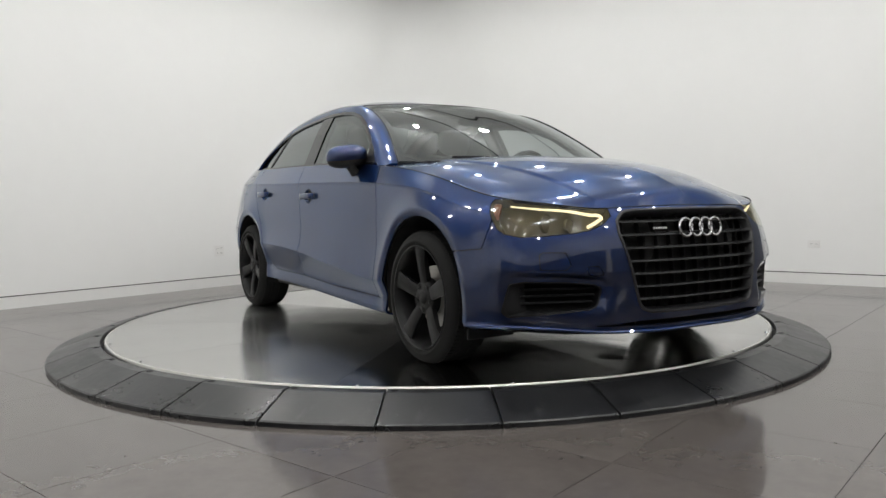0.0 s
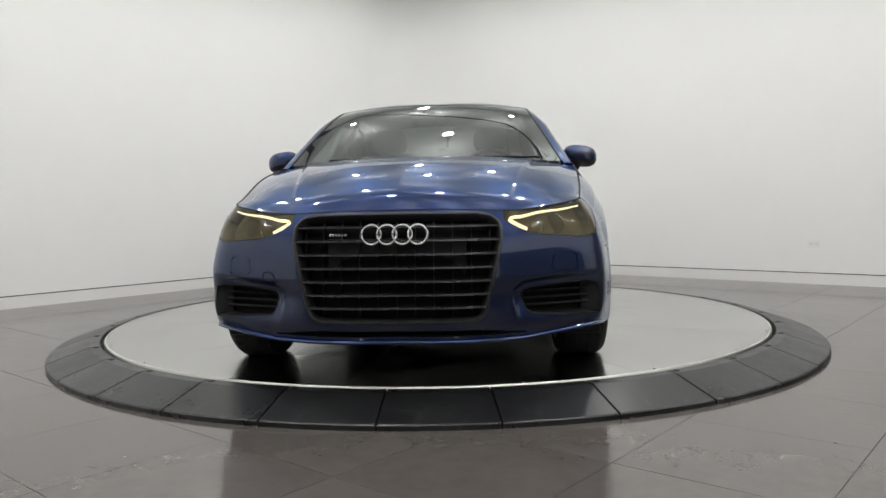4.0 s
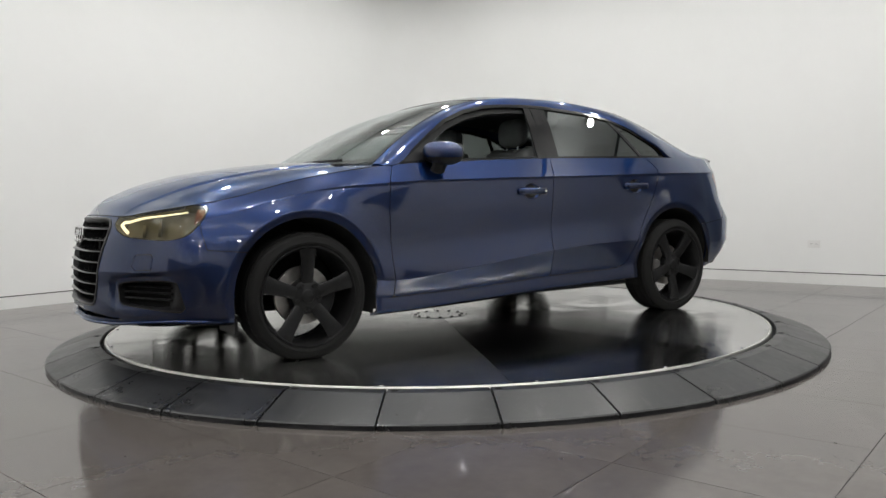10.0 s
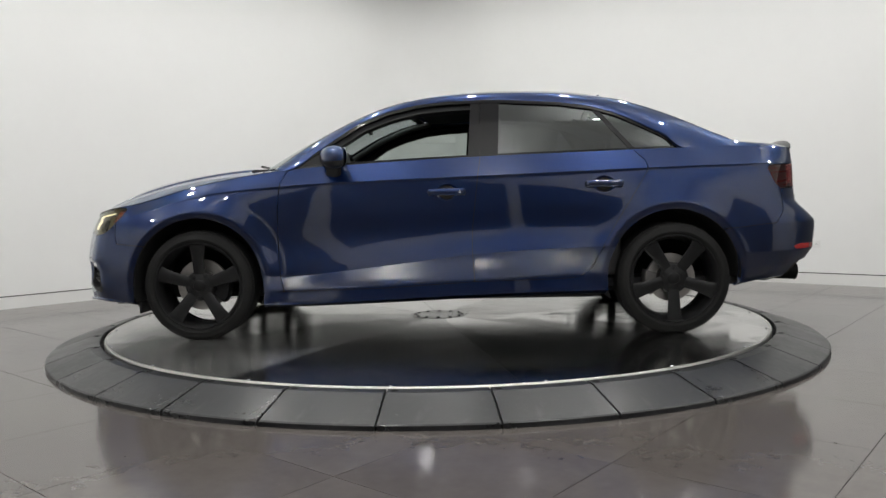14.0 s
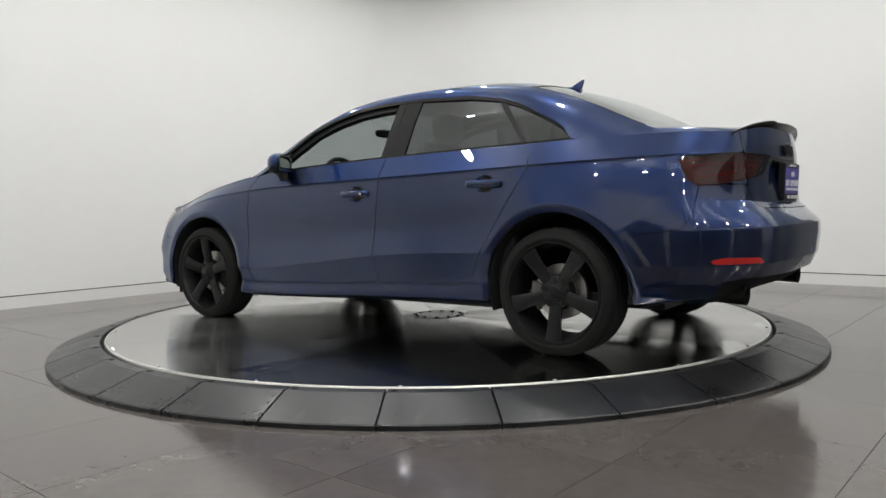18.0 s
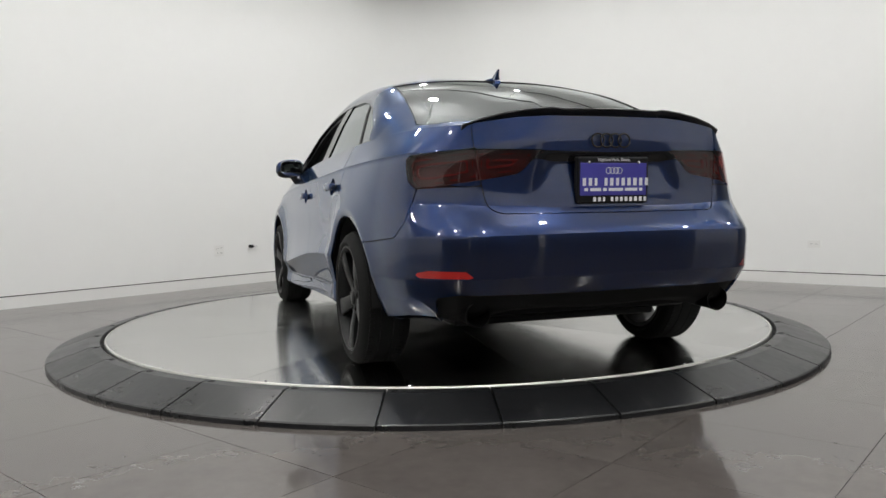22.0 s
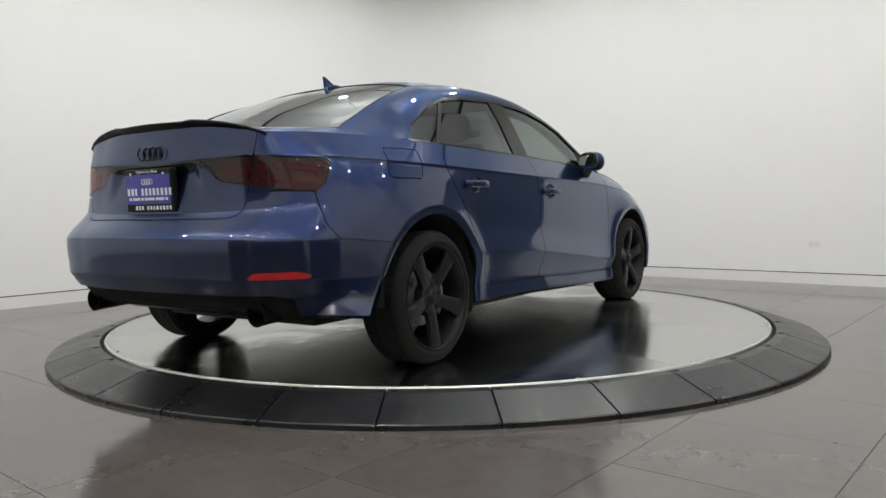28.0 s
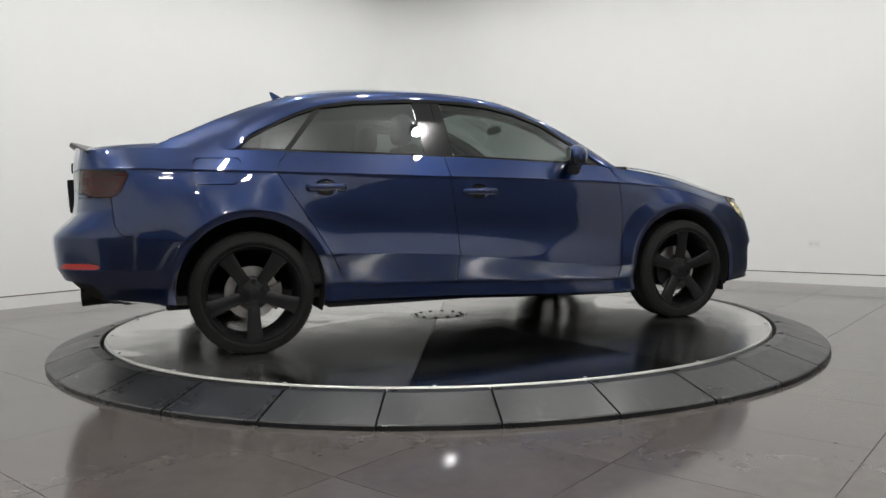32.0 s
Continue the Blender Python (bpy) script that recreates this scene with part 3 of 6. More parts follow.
def body_grid():
    fine = []
    for line in LINES:
        d = np.linalg.norm(np.diff(line, axis=0), axis=1)
        T = slopes(line, d)
        T[0] = T[-1] = 0
        T[0][1], T[-1][1] = 1.0, -1.0
        out = []
        for i, n in enumerate(NCOL):
            s = np.linspace(0, 1, n, endpoint=False)[:, None]
            out.append(hermite(line[i], line[i + 1], T[i] * d[i], T[i + 1] * d[i], s))
        fine.append(np.vstack([*out, line[-1:]]))
    fine = np.array(fine)
    u = np.concatenate([np.linspace(i, i + 1, n, endpoint=False) for i, n in enumerate(NCOL)] + [[16.0]])
    d = np.linalg.norm(np.diff(fine, axis=0), axis=2)[..., None] + 1e-9
    secant = np.diff(fine, axis=0) / d
    rows = []
    left, right = [None] * 8, [None] * 8
    for j in range(8):
        if j == 0 or j == 7:
            left[j] = right[j] = secant[0 if j == 0 else -1]
            continue
        smooth = (d[j] * secant[j - 1] + d[j - 1] * secant[j]) / (d[j - 1] + d[j])
        k = SHARP.get(j, (0, 0, 0))
        w = np.interp(u, [3, 5, 6.6, 7.6, 11.5, 13], [k[0], k[1] * 0.4, k[1] * 0.5, k[1], k[1], k[2]])[:, None]
        left[j] = smooth * (1 - w) + secant[j - 1] * w
        right[j] = smooth * (1 - w) + secant[j] * w
    for j, n in enumerate(NROW):
        for s in np.linspace(0, 1, n, endpoint=False):
            rows.append(hermite(fine[j], fine[j + 1], right[j] * d[j], left[j + 1] * d[j], s))
    rows.append(fine[-1])
    return np.array(rows), u


G, U = body_grid()
WHEELS = {"front": (1.3185, 0.317, 0.364), "rear": (-1.3185, 0.322, 0.364)}


def arch_push(V):
    """The wings swell toward each wheel and end in a flat flange round it."""
    for cx, cz, r in WHEELS.values():
        q = np.hypot(V[..., 0] - cx, V[..., 2] - cz)
        side = (V[..., 1] > 0.7) & (V[..., 2] > 0.2)
        flare = 0.010 * np.clip((0.52 - q) / 0.12, 0, 1) ** 2 - 0.011 * np.clip((0.4 - q) / 0.036, 0, 1.2) ** 1.2
        V[..., 1] += np.where(side, flare, 0)
    return V


def shoulder_cut(V):
    """Just below the shoulder line the flank is drawn in and swells out again lower down."""
    line = V[sum(NROW[:6])]
    along = np.interp(line[:, 0], [-2.0, -1.85, 1.35, 1.62], [0.0, 1.0, 1.0, 0.0])
    below = line[None, :, 2] - V[..., 2]
    dip = np.where(below > 0, np.clip(below / 0.01, 0, 1) * np.exp(-np.clip(below - 0.01, 0, 1) / 0.09), 0.0)
    V[..., 1] -= 0.0042 * dip * along[None]
    return V


G = shoulder_cut(arch_push(G))
MR, NC = G.shape[:2]
BV = G.reshape(-1, 3)
BF = quads(MR, NC)
# flat coordinates over the skin: length along the body and height
mid = G[sum(NROW[:5])]
ARC = np.concatenate([[0], np.cumsum(np.linalg.norm(np.diff(mid[:, :2], axis=0), axis=1))])
SA = np.broadcast_to(ARC[None], (MR, NC)).ravel()
SX, SZ = BV[:, 0], BV[:, 2]


def arc_at(x, y):
    return float(ARC[np.argmin(np.hypot(mid[:, 0] - x, mid[:, 1] - y))])


def arc_y(y, tail=False):
    """Length along the body at which nose or tail is y from the middle."""
    half = NC // 2
    k = slice(half, NC) if tail else slice(0, half)
    yy, aa = mid[k, 1], ARC[k]
    if tail:
        i = int(np.argmax(mid[k, 0] < -1.45))
        return float(np.interp(-y, -yy[i:], aa[i:]))
    e = np.argmax(yy)
    return float(np.interp(y, yy[: e + 1], aa[: e + 1]))


def on_skin(a, z, lift=0.0):
    """The point of the skin at length a and height z, lifted off it."""
    i = min(max(np.searchsorted(ARC, a), 1), NC - 1)
    w = (a - ARC[i - 1]) / (ARC[i] - ARC[i - 1])
    col = G[:, i - 1] * (1 - w) + G[:, i] * w
    k = sum(NROW[:1])
    zz = col[k:, 2]
    p = np.array([np.interp(z, zz, col[k:, c]) for c in range(3)])
    if lift:
        q = on_skin(a + 0.01, z)
        r = on_skin(a, z + 0.01)
        n = np.cross(q - p, r - p)
        n /= np.linalg.norm(n)
        if n[1] < 0 and abs(n[1]) > abs(n[0]):
            n = -n
        if abs(n[0]) >= abs(n[1]) and n[0] * p[0] < 0:
            n = -n
        p = p + n * lift
    return p


def arch_out(grow=0.0):
    out = np.full(SX.shape, 1e9)
    for cx, cz, r in WHEELS.values():
        q = np.hypot(SX - cx, SZ - cz) - r - grow
        low = np.where(SZ < cz, np.abs(SX - cx) - r - grow, q)
        out = np.minimum(out, low)
    return np.where(BV[:, 1] > 0.5, out, 1e9)


GAP = 0.0019
TOP = 1.3
FENDER = [(1.80, TOP), (1.80, 0.62), (1.785, 0.545), (1.60, 0.528), (1.4, 0.4), (1.2, 0.4), (0.95, 0.255), (0.844, 0.262), (0.863, 0.476), (0.866, 0.724), (0.851, 0.863), (0.812, 0.939), (0.79, TOP)]
FDOOR = [(0.79, TOP), (0.812, 0.939), (0.851, 0.863), (0.866, 0.724), (0.863, 0.476), (0.844, 0.262), (0.272, 0.275), (-0.222, 0.302), (-0.209, 0.485), (-0.214, 0.61), (-0.246, 0.891), (-0.262, 0.99), (-0.27, TOP)]
RDOOR = [(-0.27, TOP), (-0.262, 0.99), (-0.246, 0.891), (-0.214, 0.61), (-0.209, 0.485), (-0.222, 0.302), (-0.706, 0.312), (-0.80, 0.322), (-0.862, 0.365), (-0.915, 0.471), (-0.995, 0.611), (-1.124, 0.813), (-1.18, 0.906), (-1.172, 0.954), (-1.11, 1.02), (-1.1, TOP)]
QUARTER = [(-1.1, TOP), (-1.11, 1.02), (-1.172, 0.954), (-1.18, 0.906), (-1.124, 0.813), (-0.995, 0.611), (-0.93, 0.5), (-0.95, 0.33), (-1.3, 0.4), (-1.6, 0.575), (-1.67, 0.578), (-1.90, 0.60), (-1.945, 0.66), (-1.955, 0.79), (-2.3, 0.80), (-2.3, TOP)]
SILL = [(0.97, 0.10), (0.97, 0.262), (0.844, 0.262), (0.272, 0.275), (-0.222, 0.302), (-0.706, 0.312), (-0.80, 0.322), (-0.862, 0.365), (-0.915, 0.471), (-0.94, 0.5), (-1.02, 0.3), (-1.02, 0.10)]
FUEL = [(-1.355, 0.968), (-1.37, 0.981), (-1.56, 0.981), (-1.577, 0.966), (-1.592, 0.868), (-1.575, 0.848), (-1.39, 0.848), (-1.373, 0.863)]


def av(points, tail=False):
    """Outline on nose or tail from (y, z), as length and height."""
    return [(arc_y(y, tail), z) for y, z in points]


def axz(points):
    return [(arc_at(x, y), z) for x, y, z in points]


HEAD = axz([(2.09, 0.405, 0.67), (2.09, 0.405, 1.0), (1.88, 0.785, 1.0), (1.86, 0.79, 0.746), (1.775, 0.825, 0.746), (1.762, 0.83, 0.73), (1.785, 0.82, 0.69), (1.845, 0.80, 0.625), (1.875, 0.785, 0.604), (1.93, 0.755, 0.592), (1.99, 0.70, 0.594), (2.03, 0.63, 0.6), (2.065, 0.57, 0.605), (2.09, 0.515, 0.615), (2.112, 0.455, 0.638)])
GRILLE_H = [(0.0, 0.697), (0.31, 0.694), (0.365, 0.685), (0.403, 0.652), (0.408, 0.60), (0.345, 0.32), (0.33, 0.295), (0.30, 0.282), (0.0, 0.276)]
GRILLE = [(arc_y(y), z) for y, z in GRILLE_H] + [(-0.2, 0.276), (-0.2, 0.697)]
FOG = av([(0.482, 0.375), (0.492, 0.391), (0.52, 0.40), (0.60, 0.408), (0.745, 0.414), (0.782, 0.404), (0.80, 0.29), (0.785, 0.27), (0.60, 0.29), (0.53, 0.297), (0.508, 0.308), (0.498, 0.324)])
SLOT = [(-0.2, 0.249), (arc_y(0.30), 0.249), (arc_y(0.46), 0.237), (arc_y(0.54), 0.228), (arc_y(0.30), 0.226), (-0.2, 0.226)]
TRUNK = [(arc_y(0.573, True), TOP)] + av([(0.575, 1.011), (0.556, 0.928), (0.533, 0.818), (0.518, 0.743), (0.505, 0.712), (0.49, 0.697), (0.46, 0.688), (0.0, 0.686)], True) + [(99.0, 0.686), (99.0, TOP)]
TAIL = axz([(-1.885, 0.77, 0.905), (-1.91, 0.76, 0.922)]) + av([(0.70, 0.928), (0.58, 0.935), (0.27, 0.929), (0.33, 0.90), (0.375, 0.85), (0.40, 0.838), (0.445, 0.831), (0.556, 0.815), (0.70, 0.795)], True) + axz([(-1.965, 0.76, 0.795), (-1.925, 0.775, 0.82)])
BAND = av([(0.31, 0.924), (0.27, 0.928), (0.0, 0.922)], True) + [(99.0, 0.922), (99.0, 0.884)] + av([(0.0, 0.884), (0.24, 0.886), (0.33, 0.898)], True)
REFL = axz([(-1.99, 0.81, 0.468)]) + av([(0.72, 0.479), (0.625, 0.478), (0.60, 0.451), (0.74, 0.449)], True) + axz([(-2.0, 0.81, 0.455)])
DIFF = av([(0.705, 0.37), (0.64, 0.386), (0.0, 0.384)], True) + [(99.0, 0.384), (99.0, 0.1)] + av([(0.0, 0.1), (0.67, 0.1)], True)

BROW = av([(0.455, 0.395), (0.49, 0.424), (0.60, 0.436), (0.76, 0.446), (0.825, 0.44), (0.835, 0.25), (0.60, 0.252), (0.47, 0.262)])
brow = np.where(SX > 1.5, sdf(SA, SZ, BROW), -1.0)
brow_in = np.clip((brow + 0.012) / 0.026, 0, 1)
brow_in = brow_in * brow_in * (3 - 2 * brow_in) * np.clip((SZ - 0.255) / 0.09, 0, 1) * np.interp(SA, [arc_y(0.70), arc_y(0.80)], [1.0, 0.0])
out_x, out_y = np.gradient(G[..., 1], axis=1).ravel(), -np.gradient(G[..., 0], axis=1).ravel()
out_l = np.hypot(out_x, out_y) + 1e-9
BV[:, 0] -= 0.016 * brow_in * np.abs(out_x) / out_l
BV[:, 1] -= 0.016 * brow_in * np.abs(out_y) / out_l
POCKET = av([(0.385, 0.74), (0.335, 0.80), (0.30, 0.88), (0.285, 0.923), (0.0, 0.919)], True) + [(99.0, 0.919), (99.0, 0.74)]
pocket = np.clip(np.where(SX < -1.5, sdf(SA, SZ, POCKET), -1.0) / 0.05, 0, 1)
pocket = pocket * pocket * (3 - 2 * pocket)
BV[:, 0] += 0.017 * pocket * np.clip((SZ - 0.745) / 0.13, 0, 1) ** 1.3
s_head, s_grille, s_fog, s_slot = (sdf(SA, SZ, p) for p in (HEAD, GRILLE, FOG, SLOT))
s_trunk, s_tail, s_band, s_refl, s_diff = (sdf(SA, SZ, p) for p in (TRUNK, TAIL, BAND, REFL, DIFF))
s_fend, s_fdoor, s_rdoor, s_quart, s_sill, s_fuel = (sdf(SX, SZ, p) for p in (FENDER, FDOOR, RDOOR, QUARTER, SILL, FUEL))
WASHER = av([(0.60, 0.478), (0.612, 0.528), (0.69, 0.53), (0.70, 0.52), (0.70, 0.462), (0.62, 0.458)])
TOW = av([(0.485, 0.44), (0.50, 0.472), (0.54, 0.472), (0.545, 0.46), (0.54, 0.438), (0.495, 0.432)])
s_wash, s_tow = sdf(SA, SZ, WASHER), sdf(SA, SZ, TOW)
CUPS = [(-0.075, 0.8, 0.062, 0.045), (-0.938, 0.83, 0.06, 0.044)]
s_cup = [(1 - np.hypot((SX - cx) / rx, (SZ - cz) / rz)) * rz for cx, cz, rx, rz in CUPS]
NOSE, STERN = SX > 1.5, SX < -1.4
ARCH = arch_out()
lows = np.minimum.reduce


def skin(name, phi, label="", material=None, both=True, depth=0.012, right=None, parent=None, plain=None):
    """A panel of the body, on both sides of the car as one mesh (both) or as a left and a right part. right: its outline there, if another."""
    V, F = clip(BV, BF, phi)
    v, f = lipped(V, F, depth, plain=plain)
    w, g = mirrored(v, f) if right is None else mirrored(*lipped(*clip(BV, BF, right), depth, plain=plain))
    material = material or M_PAINT
    if both:
        n = len(v)
        obs = [part_mesh(name, mesh_of(name, list(v) + w, f + [tuple(i + n for i in q) for q in g], material), parent or CAR, label)]
    else:
        obs = [part_mesh(name, mesh_of(name, v, f, material), parent or CAR, label), part_mesh(name, mesh_of(name, w, g, material), parent or CAR, label)]
    for ob in obs:
        ob.data.set_sharp_from_angle(angle=radians(24))
    return obs


def weld_middle(me):
    bm = bmesh.new()
    bm.from_mesh(me)
    near = [v for v in bm.verts if abs(v.co.y) < 1e-4]
    bmesh.ops.remove_doubles(bm, verts=near, dist=1e-4)
    dead = [f for f in bm.faces if all(abs(v.co.y) < 2e-3 for v in f.verts)]
    bmesh.ops.delete(bm, geom=dead, context="FACES")
    bm.to_mesh(me)
    bm.free()
    me.shade_smooth()
    me.set_sharp_from_angle(angle=radians(24))


fb = lows([np.where(SX > 1.5, 1.0, -1.0), -s_fend - GAP, -s_head - GAP, -s_grille - 0.001, -s_fog - 0.001, -s_slot, ARCH, -s_wash - 0.0016])
weld_middle(skin("front_bumper", fb, right=lows([fb, -s_tow - 0.0016]))[0].data)
skin("washer_cover", s_wash - 0.0016, both=False)
fv, ff = mirrored(*lipped(*clip(BV, BF, s_tow - 0.0016)))
part_mesh("tow_cover", mesh_of("tow_cover", fv, ff, M_PAINT), CAR)
skin("front_fender", lows([s_fend - GAP, -s_head - GAP, ARCH]), both=False)
skin("front_door", lows([s_fdoor - GAP, -s_cup[0]]), both=False)
skin("rear_door", lows([s_rdoor - GAP, ARCH, -s_cup[1]]), both=False)
skin("sill", lows([s_sill - GAP, ARCH]), both=False)
skin("quarter_panel", lows([s_quart - GAP, -s_trunk - GAP, -s_tail - GAP, ARCH]), both=False, right=lows([s_quart - GAP, -s_trunk - GAP, -s_tail - GAP, ARCH, -s_fuel - 0.002]), plain=lambda p: p[2] > 1.0 and -1.735 < p[0] < -1.375)
fv, ff = mirrored(*lipped(*clip(BV, BF, lows([s_fuel - 0.002, np.where(BV[:, 1] > 0.5, 1.0, -1.0)]))))
part_mesh("fuel_door", mesh_of("fuel_door", fv, ff, M_PAINT), CAR)
trunk = skin("trunk_lid", lows([np.where(STERN, s_trunk, -1) - GAP, -s_tail - GAP, -s_band]))[0]
weld_middle(trunk.data)
rb = lows([np.where(STERN, 1.0, -1.0), -s_quart - GAP, -s_trunk - GAP, -s_tail - GAP, -s_refl, -s_diff, ARCH, np.where(SX < -1.5, 1.0, SX * -1 - 1.4)])
weld_middle(skin("rear_bumper", rb)[0].data)
# black band covers the handle and the shade painted below the overhang
weld_middle(skin("trunk_recess", np.where(STERN, s_band, -1), "gloss black band for handle and overhang shade between the tail lights", M_GLOSSBLACK)[0].data)


def offset_skin(phi, inset):
    """The same piece of skin, moved inward."""
    W = BV.reshape(MR, NC, 3)
    n = np.cross(np.gradient(W, axis=1), np.gradient(W, axis=0))
    n /= np.linalg.norm(n, axis=2)[..., None] + 1e-12
    c = np.array([0.0, 0.0, 0.5])
    flip = np.sign(((W - c) * n).sum(2))[..., None]
    V = (W - n * flip * inset).reshape(-1, 3)
    V[:, 1] = np.maximum(V[:, 1], 0)
    return clip(V, BF, phi)


def both_sides(v, f):
    w, g = mirrored(v, f)
    n = len(v)
    return list(map(tuple, v)) + w, [tuple(q) for q in f] + [tuple(i + n for i in q) for q in g]


# near-black inset skin, added to block light behind the joints
v, f = offset_skin(lows([ARCH + 0.003, -s_grille, -s_head, -s_fog, -s_tail, -s_slot]), 0.014)
part_mesh("body_shell", mesh_of("body_shell", *both_sides(v, f), M_CAVITY_SHADE), CAR)

# ---- hood, roof, deck, glass ----
def half_patch(name, bottom, top, left, right, n, m, material, label="", bulge=None, depth=0.012, parent=None):
    """A panel whose left line lies on the car's middle, mirrored to the other side and joined."""
    C = coons(curve(bottom, n), curve(top, n), curve(left, m), curve(right, m))
    if bulge is not None:
        C = bulge(C)
    V = np.vstack([np.concatenate([C[:, :0:-1] * [1, -1, 1], C], 1).reshape(-1, 3)])
    F = quads(m, 2 * n - 1)
    p = V[F[0]]
    nn = len(F) // 2 + n // 2
    p = V[F[nn]]
    nz = np.cross(p[1] - p[0], p[2] - p[0])
    F = F[:, ::-1] if nz[2] < 0 else F
    v, f = lipped(V, [tuple(int(i) for i in q) for q in F], depth)
    ob = part_mesh(name, mesh_of(name, v, f, material), parent or CAR, label)
    ob.data.set_sharp_from_angle(angle=radians(24))
    return ob


def line_piece(line, c0, c1):
    """Points of a body line between two stations."""
    j = sum(NROW[:line]) if line < 7 else MR - 1
    k = (U >= c0 - 1e-6) & (U <= c1 + 1e-6)
    return G[j][k]


HOOD_MID = [(2.115, 0, 0.708), (2.085, 0, 0.76), (1.97, 0, 0.825), (1.75, 0, 0.893), (1.5, 0, 0.938), (1.25, 0, 0.963), (1.05, 0, 0.973)]
COWL = [(1.05, 0, 0.973), (1.01, 0.35, 0.968), (0.945, 0.62, 0.953), (0.875, 0.80, 0.938)]
nose_edge = line_piece(7, 0, 4)
fender_edge = line_piece(7, 4, 7)


def hood_shape(C):
    x, y = C[..., 0], C[..., 1]
    c = np.interp(x, [1.0, 2.07], [0.60, 0.43])
    f = np.interp(x, [0.95, 1.1, 1.7, 2.1], [0.0, 1.0, 1.0, 0.0])
    m_, n_ = C.shape[:2]
    s_ = np.linspace(0, 1, n_)[None]
    t_ = np.linspace(0, 1, m_)[:, None]
    drop = (C[:, :1, 2] - C[:, -1:, 2]) * (1 - (2 * t_ - 1) ** 4)
    C[..., 2] += drop * (s_ - s_**2.4)
    C[..., 2] += f * 0.009 / (1 + np.exp((np.abs(y) - c) / 0.0035))
    return C


nose_in, fender_in = nose_edge - [0.004, 0, 0], fender_edge - [0, 0.004, 0]
nose_in[:, 2] += 0.002
fender_in[0] = nose_in[-1] = (nose_in[-1] + fender_in[0]) / 2
HOOD_MID[0] = tuple(nose_in[0])
COWL[-1] = tuple(fender_in[-1])
half_patch("hood", nose_in, COWL, HOOD_MID, fender_in, 160, 70, M_PAINT, bulge=hood_shape)

# near-black beads laid on the hood gap in place of its shade
for sd in (1, -1):
    line_ = np.vstack([nose_edge[-14::3], fender_edge[::6]]) * [1, sd, 1] + [0, -0.002 * sd, 0.0005]
    part("hood_joint", tube(bmesh.new(), line_, 0.0032, 6), M_CAVITY_SHADE, CAR, "black bead drawn for the shade in the hood gap", smooth=True)
part("hood_joint", tube(bmesh.new(), np.vstack([nose_edge[:0:-3] * [1, -1, 1], nose_edge[::3]]) + [-0.002, 0, 0.0015], 0.0028, 6), M_CAVITY_SHADE, CAR, "black bead drawn for the shade in the hood gap", smooth=True)
RAIL_IN = [(0.90, 0.757, 0.945), (0.75, 0.708, 1.052), (0.585, 0.661, 1.156), (0.42, 0.625, 1.242), (0.255, 0.602, 1.306), (0.09, 0.592, 1.346), (-0.10, 0.588, 1.368), (-0.35, 0.585, 1.377), (-0.60, 0.58, 1.374), (-0.85, 0.572, 1.358),
           (-1.02, 0.570, 1.337), (-1.22, 0.59, 1.279), (-1.42, 0.615, 1.201), (-1.60, 0.64, 1.118), (-1.735, 0.665, 1.06)]


def side_y(z):
    return 0.815 - 0.47 * (z - 0.95) - 0.12 * max(z - 1.2, 0)


DLO = [(0.80, 0.942), (0.65, 1.043), (0.575, 1.096), (0.414, 1.201), (0.254, 1.266), (0.092, 1.305), (-0.07, 1.322), (-0.264, 1.329), (-0.394, 1.327), (-0.72, 1.306), (-0.915, 1.276), (-1.045, 1.233), (-1.205, 1.155), (-1.30, 1.105), (-1.385, 1.029)]
foot = [tuple(p) for p in line_piece(7, 11, 12.4) if -1.69 < p[0] < -1.42][::5]
RAIL_OUT = [(0.86, 0.812, 0.936), *[(x, side_y(z), z) for x, z in DLO], *foot, tuple(line_piece(7, 12, 12.2)[0])]


def rail():
    """A-pillar, roof rail and C-pillar in one pressed strip."""
    n, m = 150, 12
    a, b = curve(RAIL_OUT, n), curve(RAIL_IN, n)
    # pair the two lines by their place along the car
    C = np.zeros((m, n, 3))
    mid_ = (a + b) / 2
    d = b - a
    t_ = np.gradient(mid_, axis=0)
    nrm = np.cross(d, t_)
    nrm /= np.linalg.norm(nrm, axis=1)[:, None]
    nrm *= np.sign(nrm[:, 1])[:, None]
    w = np.linalg.norm(d, axis=1)[:, None]
    for i, s in enumerate(np.linspace(0, 1, m)):
        C[i] = a + d * s + nrm * np.clip(w * 0.1, 0.005, 0.013) * np.interp(mid_[:, :1], [-1.68, -1.35], [0.1, 1.0]) * 4 * s * (1 - s)
    V = C.reshape(-1, 3)
    F = quads(m, n)
    p = V[F[n // 2]]
    F = F[:, ::-1] if np.cross(p[1] - p[0], p[2] - p[0])[1] < 0 else F
    v, f = lipped(V, [tuple(int(i) for i in q) for q in F], 0.02, plain=lambda p: p[0] < -1.375 and p[2] < 1.0 + 0.3 * max(0.0, p[0] + 1.58) + 0.065)
    for vv, ff in ((v, f), mirrored(v, f)):
        ob = part_mesh("roof_rail", mesh_of("roof_rail", vv, ff, M_PAINT), CAR)
        ob.data.set_sharp_from_angle(angle=radians(30))


rail()
rin = curve(RAIL_IN, 200)


def rail_piece(x0, x1):
    k = (rin[:, 0] <= x0) & (rin[:, 0] >= x1)
    return rin[k]


def lowered(pts, dz, dy=0.0):
    P = np.array(pts, float)
    P[:, 2] -= dz
    P[:, 1] -= dy * (P[:, 1] > 0.1)
    return P


